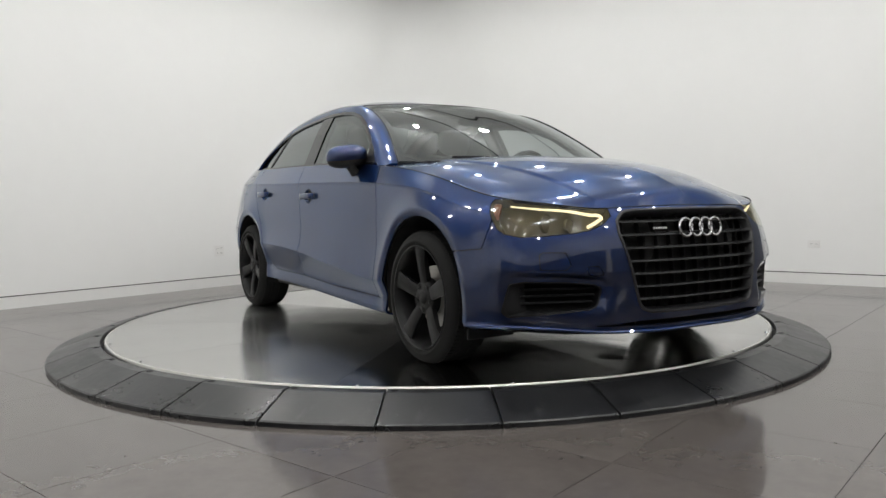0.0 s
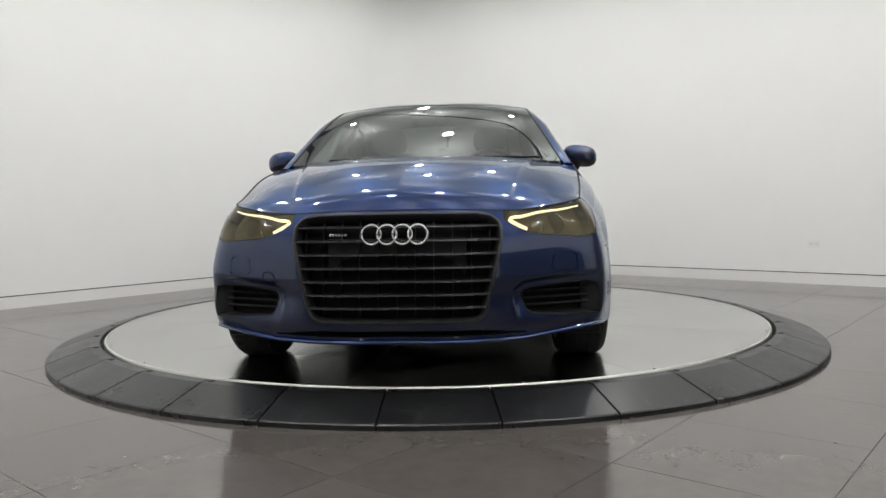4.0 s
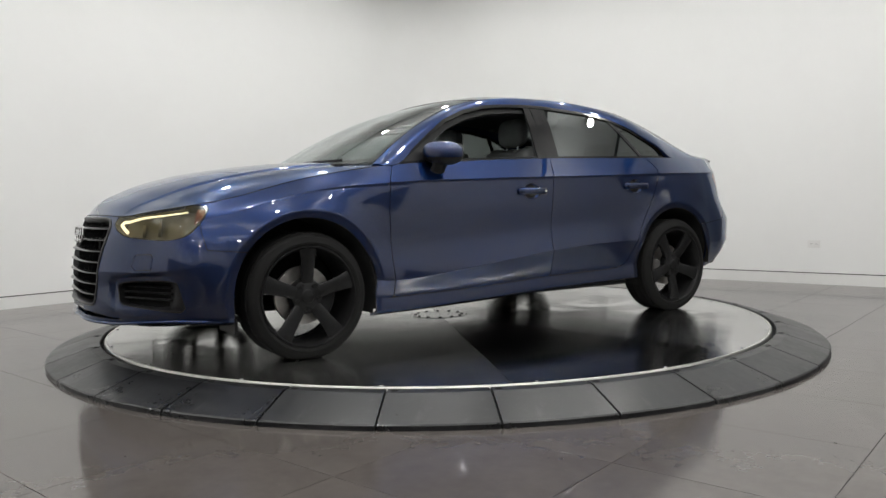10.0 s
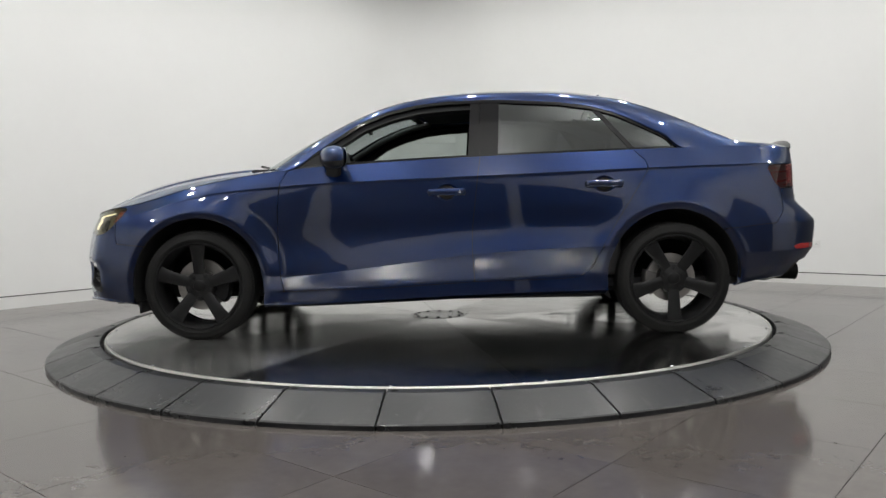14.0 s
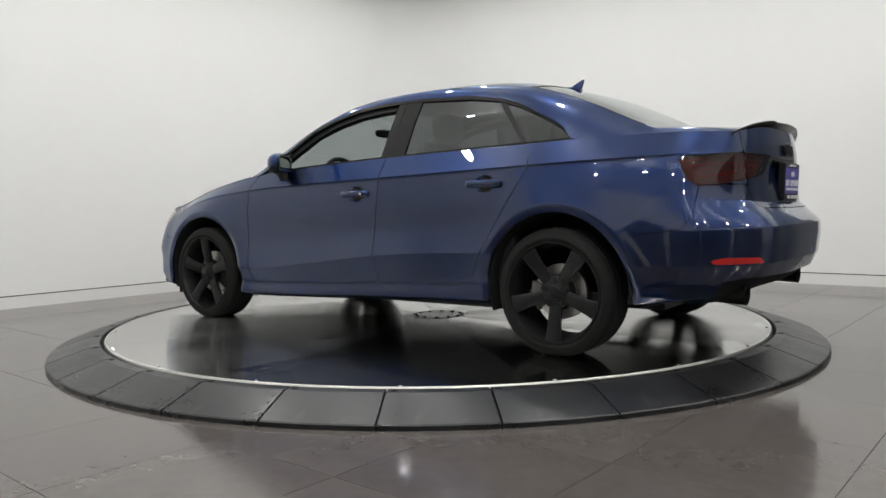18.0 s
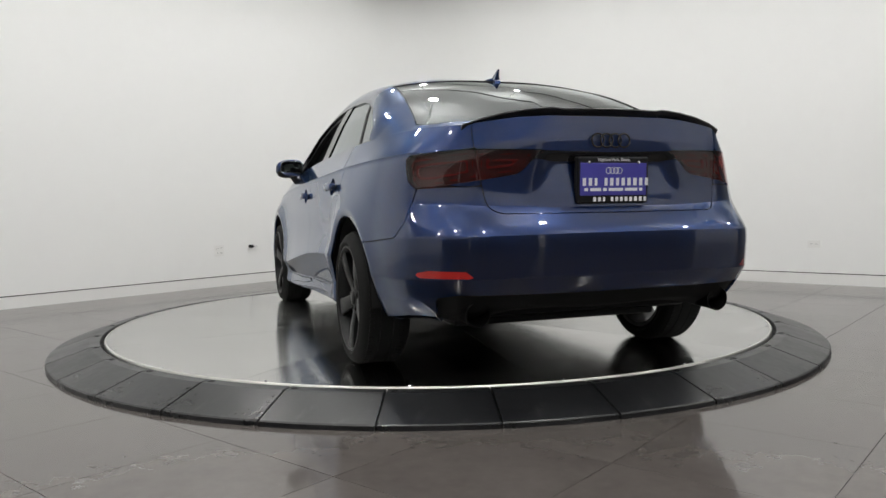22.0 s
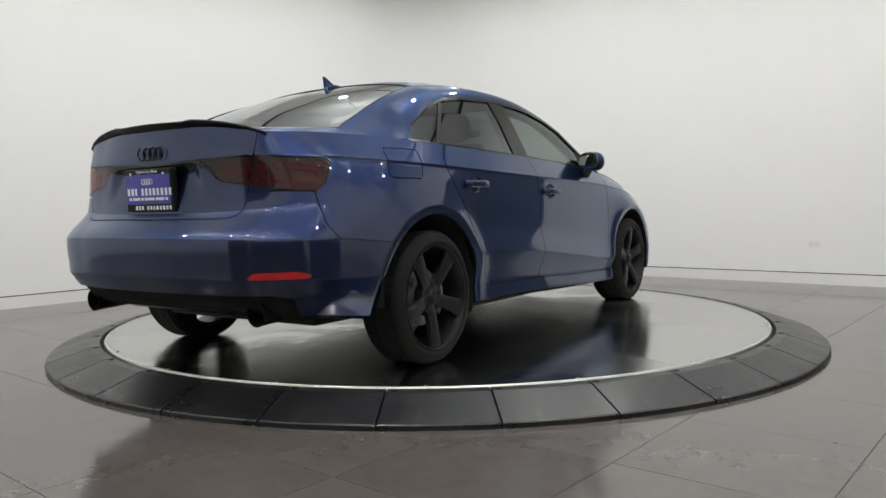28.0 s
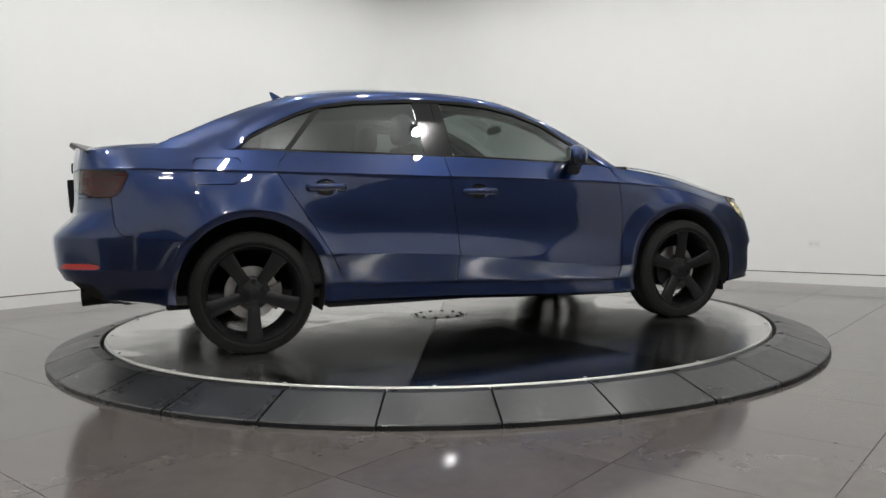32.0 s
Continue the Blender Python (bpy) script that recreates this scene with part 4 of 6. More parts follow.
def roof_shape(C):
    m_, n_ = C.shape[:2]
    s_ = np.linspace(0, 1, n_)[None]
    t_ = np.linspace(0, 1, m_)[:, None]
    C[..., 2] += (C[:, :1, 2] - C[:, -1:, 2]) * (1 - (2 * t_ - 1) ** 6) * (s_ - s_**2.8)
    return C


SCREEN_TOP_X, BACK_TOP_X = 0.085, -1.05
roof_side = lowered(rail_piece(SCREEN_TOP_X - 0.01, BACK_TOP_X + 0.01), 0.0, 0.002)
c1, c2 = roof_side[0], roof_side[-1]
ROOF_MID = [(0.165, 0, 1.374), (0.0, 0, 1.40), (-0.3, 0, 1.42), (-0.6, 0, 1.418), (-0.85, 0, 1.402), (-1.015, 0, 1.38)]
half_patch("roof", [ROOF_MID[0], (0.152, 0.25, 1.371), (0.12, 0.48, 1.357), c1], [ROOF_MID[-1], (-1.02, 0.25, 1.374), (-1.035, 0.45, 1.352), c2], ROOF_MID, roof_side, 24, 50, M_PAINT, bulge=roof_shape)

ws_side = lowered(rail_piece(0.88, SCREEN_TOP_X + 0.005), 0.002, 0.004)
w1, w2 = ws_side[0], ws_side[-1]
WS_MID = [(1.07, 0, 0.965), (0.85, 0, 1.083), (0.55, 0, 1.228), (0.33, 0, 1.317), (0.175, 0, 1.371)]
WS_LOW, WS_TOP = [WS_MID[0], (1.045, 0.35, 0.962), (0.98, 0.6, 0.953), w1], [WS_MID[-1], (0.162, 0.25, 1.368), (0.13, 0.48, 1.354), w2]
windshield = half_patch("windshield", WS_LOW, WS_TOP, WS_MID, ws_side, 24, 40, M_WINDSHIELD, "lightly tinted windshield", depth=0.004)

bl_side = lowered(rail_piece(BACK_TOP_X - 0.005, -1.715), 0.002, 0.004)
b1, b2 = bl_side[0], bl_side[-1]
BL_MID = [(-1.025, 0, 1.377), (-1.22, 0, 1.325), (-1.45, 0, 1.237), (-1.65, 0, 1.143), (-1.775, 0, 1.076)]
BL_TOP = [BL_MID[0], (-1.03, 0.25, 1.371), (-1.043, 0.45, 1.349), b1]
backlight = half_patch("rear_window", BL_TOP, [BL_MID[-1], (-1.77, 0.25, 1.07), (-1.75, 0.5, 1.064), b2], BL_MID, bl_side, 24, 40, M_REARGLASS, "dark tinted rear window", depth=0.004)

deck_side = line_piece(7, 12, 14)
deck_rear = line_piece(7, 14, 16)[::-1]
half_patch("trunk_deck", [(-1.78, 0, 1.07), (-1.775, 0.25, 1.068), (-1.755, 0.5, 1.0655), (-1.735, 0.665, 1.0595), tuple(deck_side[0])], deck_rear, [(-1.78, 0, 1.07), (-1.95, 0, 1.075), (-2.145, 0, 1.065)], deck_side, 30, 20, M_PAINT)



def glass_border(name, bottom, top, left, right, side, ends):
    """The black printed band along the edge of a pane, on its inner face."""
    n, m = 80, 60
    C = coons(curve(bottom, n), curve(top, n), curve(left, m), curve(right, m)) - np.array([0, 0, 0.0025])
    keep = np.zeros((m - 1, n - 1), bool)
    keep[:, n - 1 - side:] = True
    keep[: ends[0]] = True
    keep[m - 1 - ends[1]:] = True
    F = quads(m, n)[keep.ravel()]
    v, f = both_sides(C.reshape(-1, 3), [tuple(int(i) for i in q_) for q_ in F])
    return part_mesh(name, mesh_of(name, v, f, M_BLACK), CAR, "black printed border of the glass")


glass_border("windshield_border", WS_LOW, WS_TOP, WS_MID, ws_side, 4, (3, 3))
glass_border("rear_window_border", BL_TOP, [BL_MID[-1], (-1.77, 0.25, 1.07), (-1.75, 0.5, 1.064), b2], BL_MID, bl_side, 4, (2, 3))


def seal(name, pts, r=0.0045):
    """A black bead along the edge of a pane."""
    return part(name, tube(bmesh.new(), curve(pts, 30), r, 8), M_BLACK, CAR, smooth=True)


for sd in (1, -1):
    seal("windshield_seal", ws_side[::6] * [1, sd, 1] + [0, 0, 0.001])
    seal("rear_window_seal", bl_side[::6] * [1, sd, 1] + [0, 0, 0.001])
seal("windshield_seal", [(x, -y, z - 0.003) for x, y, z in WS_TOP[:0:-1]] + [(x, y, z - 0.003) for x, y, z in WS_TOP])
seal("rear_window_seal", [(x, -y, z) for x, y, z in BL_TOP[:0:-1]] + list(BL_TOP))

# ---- side windows ----
belt = [(x, z) for x, _, z in line_piece(7, 7, 11.4) if x < 0.86]
DLO_POLY = DLO + [(x, z - 0.001) for x, z in belt[::-1] if -1.37 < x < 0.79]
gx, gz = np.meshgrid(np.linspace(0.86, -1.44, 360), np.linspace(0.92, 1.345, 84))
GV = np.stack([gx, np.vectorize(side_y)(gz), gz], -1).reshape(-1, 3)
GV[:, 1] -= 0.02 * np.clip((-0.6 - GV[:, 0]) / 0.8, 0, 1) ** 2 + 0.012 * np.clip((GV[:, 0] - 0.3) / 0.5, 0, 1) ** 2
GF = quads(84, 360)
q = GV[GF[0]]
if np.cross(q[1] - q[0], q[2] - q[0])[1] < 0:
    GF = GF[:, ::-1]
s_dlo = sdf(GV[:, 0], GV[:, 2], DLO_POLY)


def strip_between(name, material, inset, label="", phi=None, lo=0.0, hi=0.02, depth=0.01, both=False, level=0):
    ph = np.minimum(s_dlo - lo, hi - s_dlo) if phi is None else phi
    W = GV.copy()
    W[:, 1] -= inset
    V, F = clip(W, GF, ph)
    v, f = lipped(V, F, depth)
    obs = []
    for vv, ff in ((v, f), mirrored(v, f)):
        obs.append(part_mesh(name, mesh_of(name, vv, ff, material), CAR, label))
        obs[-1].data.set_sharp_from_angle(angle=radians(30))
    return obs


strip_between("window_trim", M_WINTRIM, -0.002, "gloss black window surround", lo=-0.004, hi=0.014, depth=0.02)
PX, PZ = GV[:, 0], GV[:, 2]
B_PILLAR = [(-0.195, 0.9), (-0.195, 1.0), (-0.222, 1.4), (-0.385, 1.4), (-0.362, 1.0), (-0.36, 0.9)]
C_BAR = [(-0.885, 1.4), (-0.895, 1.275), (-1.095, 1.03), (-1.15, 0.9), (-1.165, 0.9), (-1.125, 1.03), (-0.93, 1.275), (-0.92, 1.4)]
s_b, s_c = sdf(PX, PZ, B_PILLAR), sdf(PX, PZ, C_BAR)
b_gap = np.abs(PX + 0.262 + (PZ - 0.99) * 0.02) - 0.002
strip_between("pillar_cover", M_WINTRIM, 0.001, "gloss black pillar trim", phi=lows([s_b, s_dlo - 0.012, b_gap]))
strip_between("window_bar", M_BLACK, 0.004, "black window divider", phi=lows([s_c, s_dlo - 0.012]))
front_w = lows([s_dlo - 0.012, -s_b, np.where(PX > -0.25, 1.0, -1.0)])
rear_w = lows([s_dlo - 0.012, -s_b, -s_c, np.where((PX < -0.25) & (PX > -1.02 - (1.15 - PZ) * 0.8), 1.0, -1.0)])
quart_w = lows([s_dlo - 0.012, -s_c, np.where(PX < -1.02 - (1.15 - PZ) * 0.8, 1.0, -1.0)])
fw = strip_between("front_window", M_CLEARTINT, 0.008, "closed tinted front side window", phi=front_w, depth=0.004)
bpy.data.objects.remove(fw[0])  # the driver's window is wound down
strip_between("rear_window_side", M_TINT, 0.008, "dark tinted rear door window", phi=rear_w, depth=0.004)
strip_between("quarter_window", M_TINT, 0.008, "dark tinted fixed quarter window", phi=quart_w, depth=0.004)
# inner frame of the open driver's window
W = GV.copy()
W[:, 1] -= 0.02
FRAME_IN = s_dlo - 0.012
V, F = clip(W, GF, lows([FRAME_IN, 0.05 - s_dlo, -s_b + 0.02, np.where((PX > -0.25) & (PZ > 1.05 - PX * 0.055), 1.0, -1.0)]))
v, f = lipped(V, F, 0.03)
for vv, ff in ((v, f), mirrored(v, f)):
    part_mesh("window_frame", mesh_of("window_frame", vv, ff, M_BLACK), CAR, "black window seal")


# ---- wheels ----
def wheel(x, side):
    """side: 1 on the car's left. The wheel is built facing +y."""
    m = Matrix.Translation((x, side * 0.775, 0.304)) @ (Matrix.Identity(4) if side > 0 else Matrix.Rotation(math.pi, 4, "Z"))
    turn = Matrix.Rotation(radians(-90), 4, "X")  # z of the lathe to +y
    bm = lathe(bmesh.new(), [(0.217, -0.105), (0.236, -0.108), (0.239, -0.1), (0.223, -0.09), (0.213, -0.03), (0.217, 0.06), (0.233, 0.096), (0.2405, 0.1), (0.2435, 0.108), (0.2425, 0.1115), (0.237, 0.112), (0.229, 0.1), (0.221, 0.07)], 80, turn)
    w = part("wheel", bm, M_WHEEL, CAR, "matte black five-spoke alloy wheel", smooth=True, m=m)
    prof = [(0.24, 0.098), (0.2445, 0.107), (0.252, 0.1135), (0.258, 0.114), (0.259, 0.1155), (0.264, 0.1155), (0.2655, 0.114), (0.279, 0.1115), (0.293, 0.1), (0.301, 0.088), (0.3045, 0.07)]
    grooves = [0.062, 0.058, 0.03, 0.026, -0.026, -0.03, -0.058, -0.062]
    tread = []
    for i, g in enumerate(grooves):
        deep = 0.298
        tread += [(0.306, g), (deep, g - 0.0005)] if i % 2 == 0 else [(deep, g + 0.0005), (0.306, g)]
    prof = prof + tread + [(r, -z) for r, z in prof[::-1]]
    bm = lathe(bmesh.new(), prof, 96, turn)
    part("tyre", bm, M_TYRE, w, "black rubber tyre", smooth=True, sharp=50)
    # tread blocks on both shoulders
    bm = bmesh.new()
    for k in range(84):
        a = 2 * math.pi * k / 84
        for s in (-1, 1):
            box(bm, -0.0085, 0.0085, s * 0.08 - 0.014, s * 0.08 + 0.014, 0.289, 0.3042, 0.0, Matrix.Rotation(a, 4, "Y") @ Matrix.Rotation(radians(s * 3), 4, "X"))
    tagged(part("tread_band", bm, M_TYRE, w), kind="stuff")
    for k in range(5):
        bm = bmesh.new()
        sec = [(0.03, 0.032, 0.074, 0.03), (0.075, 0.031, 0.085, 0.035), (0.13, 0.0325, 0.096, 0.034), (0.18, 0.037, 0.101, 0.03), (0.218, 0.043, 0.103, 0.026), (0.238, 0.055, 0.102, 0.022)]
        rings = []
        for r, hw, y, th in sec:
            rings.append([bm.verts.new((sx * hw * wf, y - dy, r)) for sx, wf, dy in ((-1, 1.0, 0.006), (-1, 0.72, 0.0), (1, 0.72, 0.0), (1, 1.0, 0.006), (1, 0.8, th), (-1, 0.8, th))])
        for p, q_ in zip(rings, rings[1:]):
            for i in range(6):
                bm.faces.new((p[i], p[(i + 1) % 6], q_[(i + 1) % 6], q_[i]))
        bm.faces.new(rings[0])
        bm.faces.new(rings[-1][::-1])
        bmesh.ops.recalc_face_normals(bm, faces=bm.faces[:])
        bm.transform(Matrix.Rotation(2 * math.pi * k / 5 + (0.0 if x > 0 else 0.62), 4, "Y"))
        part("spoke", bm, M_WHEEL, w, smooth=True, sharp=40)
    bm = lathe(bmesh.new(), [(0.0, 0.0925), (0.026, 0.0915), (0.031, 0.089), (0.033, 0.085), (0.036, 0.083), (0.07, 0.082), (0.079, 0.077), (0.086, 0.06), (0.088, 0.04), (0.0, 0.03)], 40, turn)
    part("hub", bm, M_WHEEL, w, smooth=True)
    for k in range(5):
        a = 2 * math.pi * (k + 0.5) / 5 + (0.0 if x > 0 else 0.62)
        at_ = Matrix.Rotation(a, 4, "Y") @ Matrix.Translation((0, 0, 0.057))
        # flush near-black disc, drawn for the shade inside a lug hole
        part("lug_hole", lathe(bmesh.new(), [(0.0, 0.0815), (0.0125, 0.0825), (0.0145, 0.0835), (0.0155, 0.081)], 18, at_ @ turn), M_CAVITY_SHADE, w)
        bm = lathe(bmesh.new(), [(0.0, 0.087), (0.0075, 0.087), (0.009, 0.085), (0.009, 0.055)], 6, at_ @ turn)
        part("lug_bolt", bm, M_BLACK, w)
    r = 0.143 if x > 0 else 0.134
    bm = lathe(bmesh.new(), [(0.05, 0.012), (0.08, 0.014), (0.085, 0.0), (r, 0.0), (r, -0.022), (0.085, -0.022)], 64, Matrix.Translation((0, 0.02, 0)) @ turn)
    part("brake_disc", bm, M_STEEL, w, "worn steel brake disc", smooth=True)
    bm = bmesh.new()
    arc = [(-1.75 if x > 0 else 1.75) * side + float(a) for a in np.linspace(-0.5, 0.5, 12)]
    sec = [(0.085, -0.035), (r + 0.014, -0.035), (r + 0.018, -0.028), (r + 0.018, 0.036), (r + 0.012, 0.045), (0.085, 0.045)]
    rings = [[bm.verts.new((q_ * math.sin(a), y, q_ * math.cos(a))) for q_, y in sec] for a in arc]
    for p, q_ in zip(rings, rings[1:]):
        for i in range(6):
            bm.faces.new((p[i], p[(i + 1) % 6], q_[(i + 1) % 6], q_[i]))
    bm.faces.new(rings[0])
    bm.faces.new(rings[-1][::-1])
    bmesh.ops.recalc_face_normals(bm, faces=bm.faces[:])
    part("caliper", bm, M_BLACK if x > 0 else M_CALIPER, w)
    return w


M_WHEEL = grain(mat("matte_black_alloy", (0.022, 0.022, 0.023), 0.42, 0.3), 14.0, (0.01, 0.01, 0.0105), (0.018, 0.018, 0.0185), rough=(0.3, 0.45))
M_TYRE = grain(mat("tyre_rubber", (0.025, 0.025, 0.025), 0.7), 12.0, (0.006, 0.006, 0.006), (0.012, 0.0118, 0.0115), rough=(0.65, 0.85), bump=0.15, bump_scale=180)
M_CALIPER = grain(mat("caliper_grey", (0.12, 0.115, 0.11), 0.6), 20, (0.08, 0.08, 0.08), (0.16, 0.15, 0.14))
for m_, level in ((M_WHEEL, 0.25), (M_TYRE, 0.22)):
    m_.node_tree.nodes["Principled BSDF"].inputs["Specular IOR Level"].default_value = level
for wx in (1.3185, -1.3185):
    for sd in (1, -1):
        wheel(wx, sd)


def liner(cx, cz, r):
    """The dark inside of a wheel arch."""
    for sd in (1, -1):
        bm = bmesh.new()
        prev = None
        for a in np.linspace(-0.35, math.pi + (0.35 if cx > 0 else 0.06), 30):
            p = (cx + (r + 0.004) * math.cos(a), cz + (r + 0.004) * math.sin(a))
            cur = [bm.verts.new((p[0], sd * y, p[1])) for y in (0.86, 0.50)]
            if prev:
                bm.faces.new((prev[0], prev[1], cur[1], cur[0]))
            prev = cur
        c = bm.verts.new((cx, sd * 0.50, cz))
        inner = [x for x in bm.verts if abs(abs(x.co.y) - 0.50) < 1e-5 and x is not c]
        for p, q_ in zip(inner, inner[1:]):
            bm.faces.new((p, q_, c))
        part("wheel_well", bm, M_LINER, CAR, "black plastic wheel liner", smooth=True)


M_LINER = mat("liner_felt", (0.008, 0.008, 0.008), 0.9)
for cx, cz, r in WHEELS.values():
    liner(cx, cz, r)
bm = bmesh.new()
box(bm, -1.72, 1.95, -0.5, 0.5, 0.2, 0.235, 0.01)
box(bm, -0.93, 0.93, -0.8, 0.8, 0.2, 0.24, 0.01)
part("underbody", bm, M_BLACK, CAR, "black underbody")


# ---- details of the body ----
def ribbon(bm, pts, outs, profile, cap=True):
    """A moulding along pts: profile holds (out, up) points of its section."""
    rings = [[bm.verts.new(Vector(p) + Vector(o) * a + Vector((0, 0, b))) for a, b in profile] for p, o in zip(pts, outs)]
    n = len(profile)
    for p, q in zip(rings, rings[1:]):
        for i in range(n):
            bm.faces.new((p[i], p[(i + 1) % n], q[(i + 1) % n], q[i]))
    if cap:
        bm.faces.new(rings[0][::-1])
        bm.faces.new(rings[-1])
    bmesh.ops.recalc_face_normals(bm, faces=bm.faces[:])
    return bm


def skin_path(a0, a1, z0, z1, n, both=False):
    """Points of the skin from one length to another, and the way outward there."""
    pts = [on_skin(a, z) for a, z in zip(np.linspace(a0, a1, n), np.linspace(z0, z1, n))]
    if both:
        pts = [p * [1, -1, 1] for p in pts[:0:-1]] + pts
    P = np.array(pts)
    t = np.gradient(P, axis=0)
    o = np.stack([t[:, 1], -t[:, 0], np.zeros(len(P))], -1)
    o /= np.linalg.norm(o, axis=1)[:, None]
    o *= np.sign(o[:, 0] * P[:, 0] + o[:, 1] * P[:, 1])[:, None]
    return P, o


def flip_y(ob, name=None):
    """The same part for the car's other side."""
    me = ob.data.copy()
    for v in me.vertices:
        v.co.y = -v.co.y
    me.flip_normals()
    o = part_mesh(name or ob.name.split(".")[0], me, ob.parent, ob.get("label", ""))
    return o


def both(name, bm, material, label="", smooth=True, parent=None):
    ob = part(name, bm, material, parent or CAR, label, smooth)
    return ob, flip_y(ob)


# cups behind the door handles, and the handles
W3 = BV.reshape(MR, NC, 3)
skin_n = np.cross(np.gradient(W3, axis=1), np.gradient(W3, axis=0))
skin_n /= np.linalg.norm(skin_n, axis=2)[..., None] + 1e-12
skin_n *= np.sign((skin_n * (W3 - np.array([0, 0, 0.5]))).sum(2))[..., None]
skin_n = skin_n.reshape(-1, 3)
v, f = lipped(*clip(BV - skin_n * 0.02, BF, np.where(STERN, s_diff, -1) + 0.004), 0.012)
part_mesh("rear_diffuser", mesh_of("rear_diffuser", *both_sides(np.array(v), f), M_BLACK), CAR, "matte black lower valance")
weld_middle(bpy.data.objects["rear_diffuser"].data)
for k, (cx, cz, rx, rz) in enumerate(CUPS):
    deep = np.clip(s_cup[k] / rz, 0, 1)
    V, F = clip(BV - skin_n * (np.sqrt(deep) * 0.036)[:, None], BF, s_cup[k])
    for vv, ff in ((V, F), mirrored(V, F)):
        part_mesh("handle_cup", mesh_of("handle_cup", vv, [tuple(q) for q in ff], M_PAINT), CAR)
    x0, x1 = cx + 0.102, cx - 0.1
    ys = on_skin(arc_at(cx, 0.88), cz)[1]
    path = [(x0, ys + 0.004, cz), (x0 - 0.012, ys + 0.02, cz), (x0 - 0.05, ys + 0.028, cz + 0.001), (cx, ys + 0.03, cz + 0.001), (x1 + 0.05, ys + 0.028, cz + 0.001), (x1 + 0.012, ys + 0.02, cz), (x1, ys + 0.004, cz)]
    bm = tube(bmesh.new(), curve(path, 26), [0.013] + [0.018] * 24 + [0.013], 14, squash=0.42, up=(0, 1, 0))
    both("door_handle", bm, M_PAINT)
    if k == 0:
        bm = lathe(bmesh.new(), [(0, 0.003), (0.006, 0.003), (0.008, 0)], 12, Matrix.Translation((x1 + 0.03, ys + 0.0405, cz)) @ Matrix.Rotation(radians(-90), 4, "X"))
        part("lock_cylinder", bm, M_CHROME, CAR)

# grille
M_SLAT = grain(mat("grille_slat", (0.02, 0.02, 0.021), 0.28), 25.0, (0.010, 0.010, 0.011), (0.016, 0.016, 0.017), rough=(0.16, 0.24))


def moulding(outline, section, closed=True, step=0.008):
    """A frame that follows an outline on the skin. section: (inward, out) points; the outline is (length, height)."""
    P = []
    pts = outline + [outline[0]] if closed else outline
    for (a0, z0), (a1, z1) in zip(pts, pts[1:]):
        n = max(2, int(math.hypot(a1 - a0, z1 - z0) / step))
        P += [(a0 + (a1 - a0) * k / n, z0 + (z1 - z0) * k / n) for k in range(n)]
    if not closed:
        P.append(pts[-1])
    Q = np.array(P)
    for _ in range(2):  # soften the corners
        if closed:
            Q = (np.roll(Q, 1, 0) + 2 * Q + np.roll(Q, -1, 0)) / 4
        else:
            Q[1:-1] = (Q[:-2] + 2 * Q[1:-1] + Q[2:]) / 4
    S = np.array([on_skin(max(a, 0.0), z) for a, z in Q])
    T = np.gradient(S, axis=0) if not closed else np.roll(S, -1, 0) - np.roll(S, 1, 0)
    N = np.array([on_skin(max(a, 0.0), z, 0.01) for a, z in Q]) - S
    N /= np.linalg.norm(N, axis=1)[:, None]
    I = np.cross(N, T)
    I /= np.linalg.norm(I, axis=1)[:, None]
    c = S.mean(0)
    if not closed:
        c = c * [1, 0, 1]
    I *= np.sign(((c - S) * I).sum(1).sum())
    m, n = len(S), len(section)
    V = (S[:, None] + I[:, None] * np.array([s[0] for s in section])[None, :, None] + N[:, None] * np.array([s[1] for s in section])[None, :, None]).reshape(-1, 3)
    F = [(i * n + j, i * n + (j + 1) % n, (i + 1) % m * n + (j + 1) % n, (i + 1) % m * n + j) for i in range(m if closed else m - 1) for j in range(n)]
    return V, F


def moulded(name, V, F, material, label="", mirror="both", parent=None):
    """mirror 'join': both halves in one mesh; 'both': a left and a right part."""
    halves = [(V, F), mirrored(V, F)]
    if mirror == "join":
        halves = [both_sides(V, F)]
    out = []
    for vv, ff in halves:
        bm = bmesh.new()
        vs = [bm.verts.new(tuple(x)) for x in vv]
        for q_ in ff:
            bm.faces.new([vs[i] for i in q_])
        bmesh.ops.remove_doubles(bm, verts=bm.verts[:], dist=2e-4)
        bmesh.ops.recalc_face_normals(bm, faces=bm.faces[:])
        out.append(part(name, bm, material, parent or CAR, label, smooth=True, sharp=30))
    return out


M_FRAME = grain(mat("grille_frame", (0.05, 0.05, 0.052), 0.38), 20.0, (0.015, 0.015, 0.016), (0.022, 0.022, 0.024), rough=(0.3, 0.42))
moulded("grille_surround", *moulding([(arc_y(y), z) for y, z in GRILLE_H], [(-0.004, -0.02), (-0.004, 0.003), (-0.001, 0.005), (0.006, 0.004), (0.01, -0.004), (0.013, -0.04)], closed=False), M_FRAME, "satin dark grey grille surround", "join")
# sheet behind the grille, coloured near-black for the shade inside
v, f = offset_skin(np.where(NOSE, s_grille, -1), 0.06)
part_mesh("grille_backing", mesh_of("grille_backing", *both_sides(v, f), M_CAVITY_SHADE), CAR)
gy = [(0.706, 0.31), (0.692, 0.365), (0.655, 0.405), (0.60, 0.408), (0.32, 0.345), (0.295, 0.33), (0.282, 0.30)]


def grille_half(z):
    return float(np.interp(z, [q[0] for q in gy[::-1]], [q[1] for q in gy[::-1]])) - 0.008


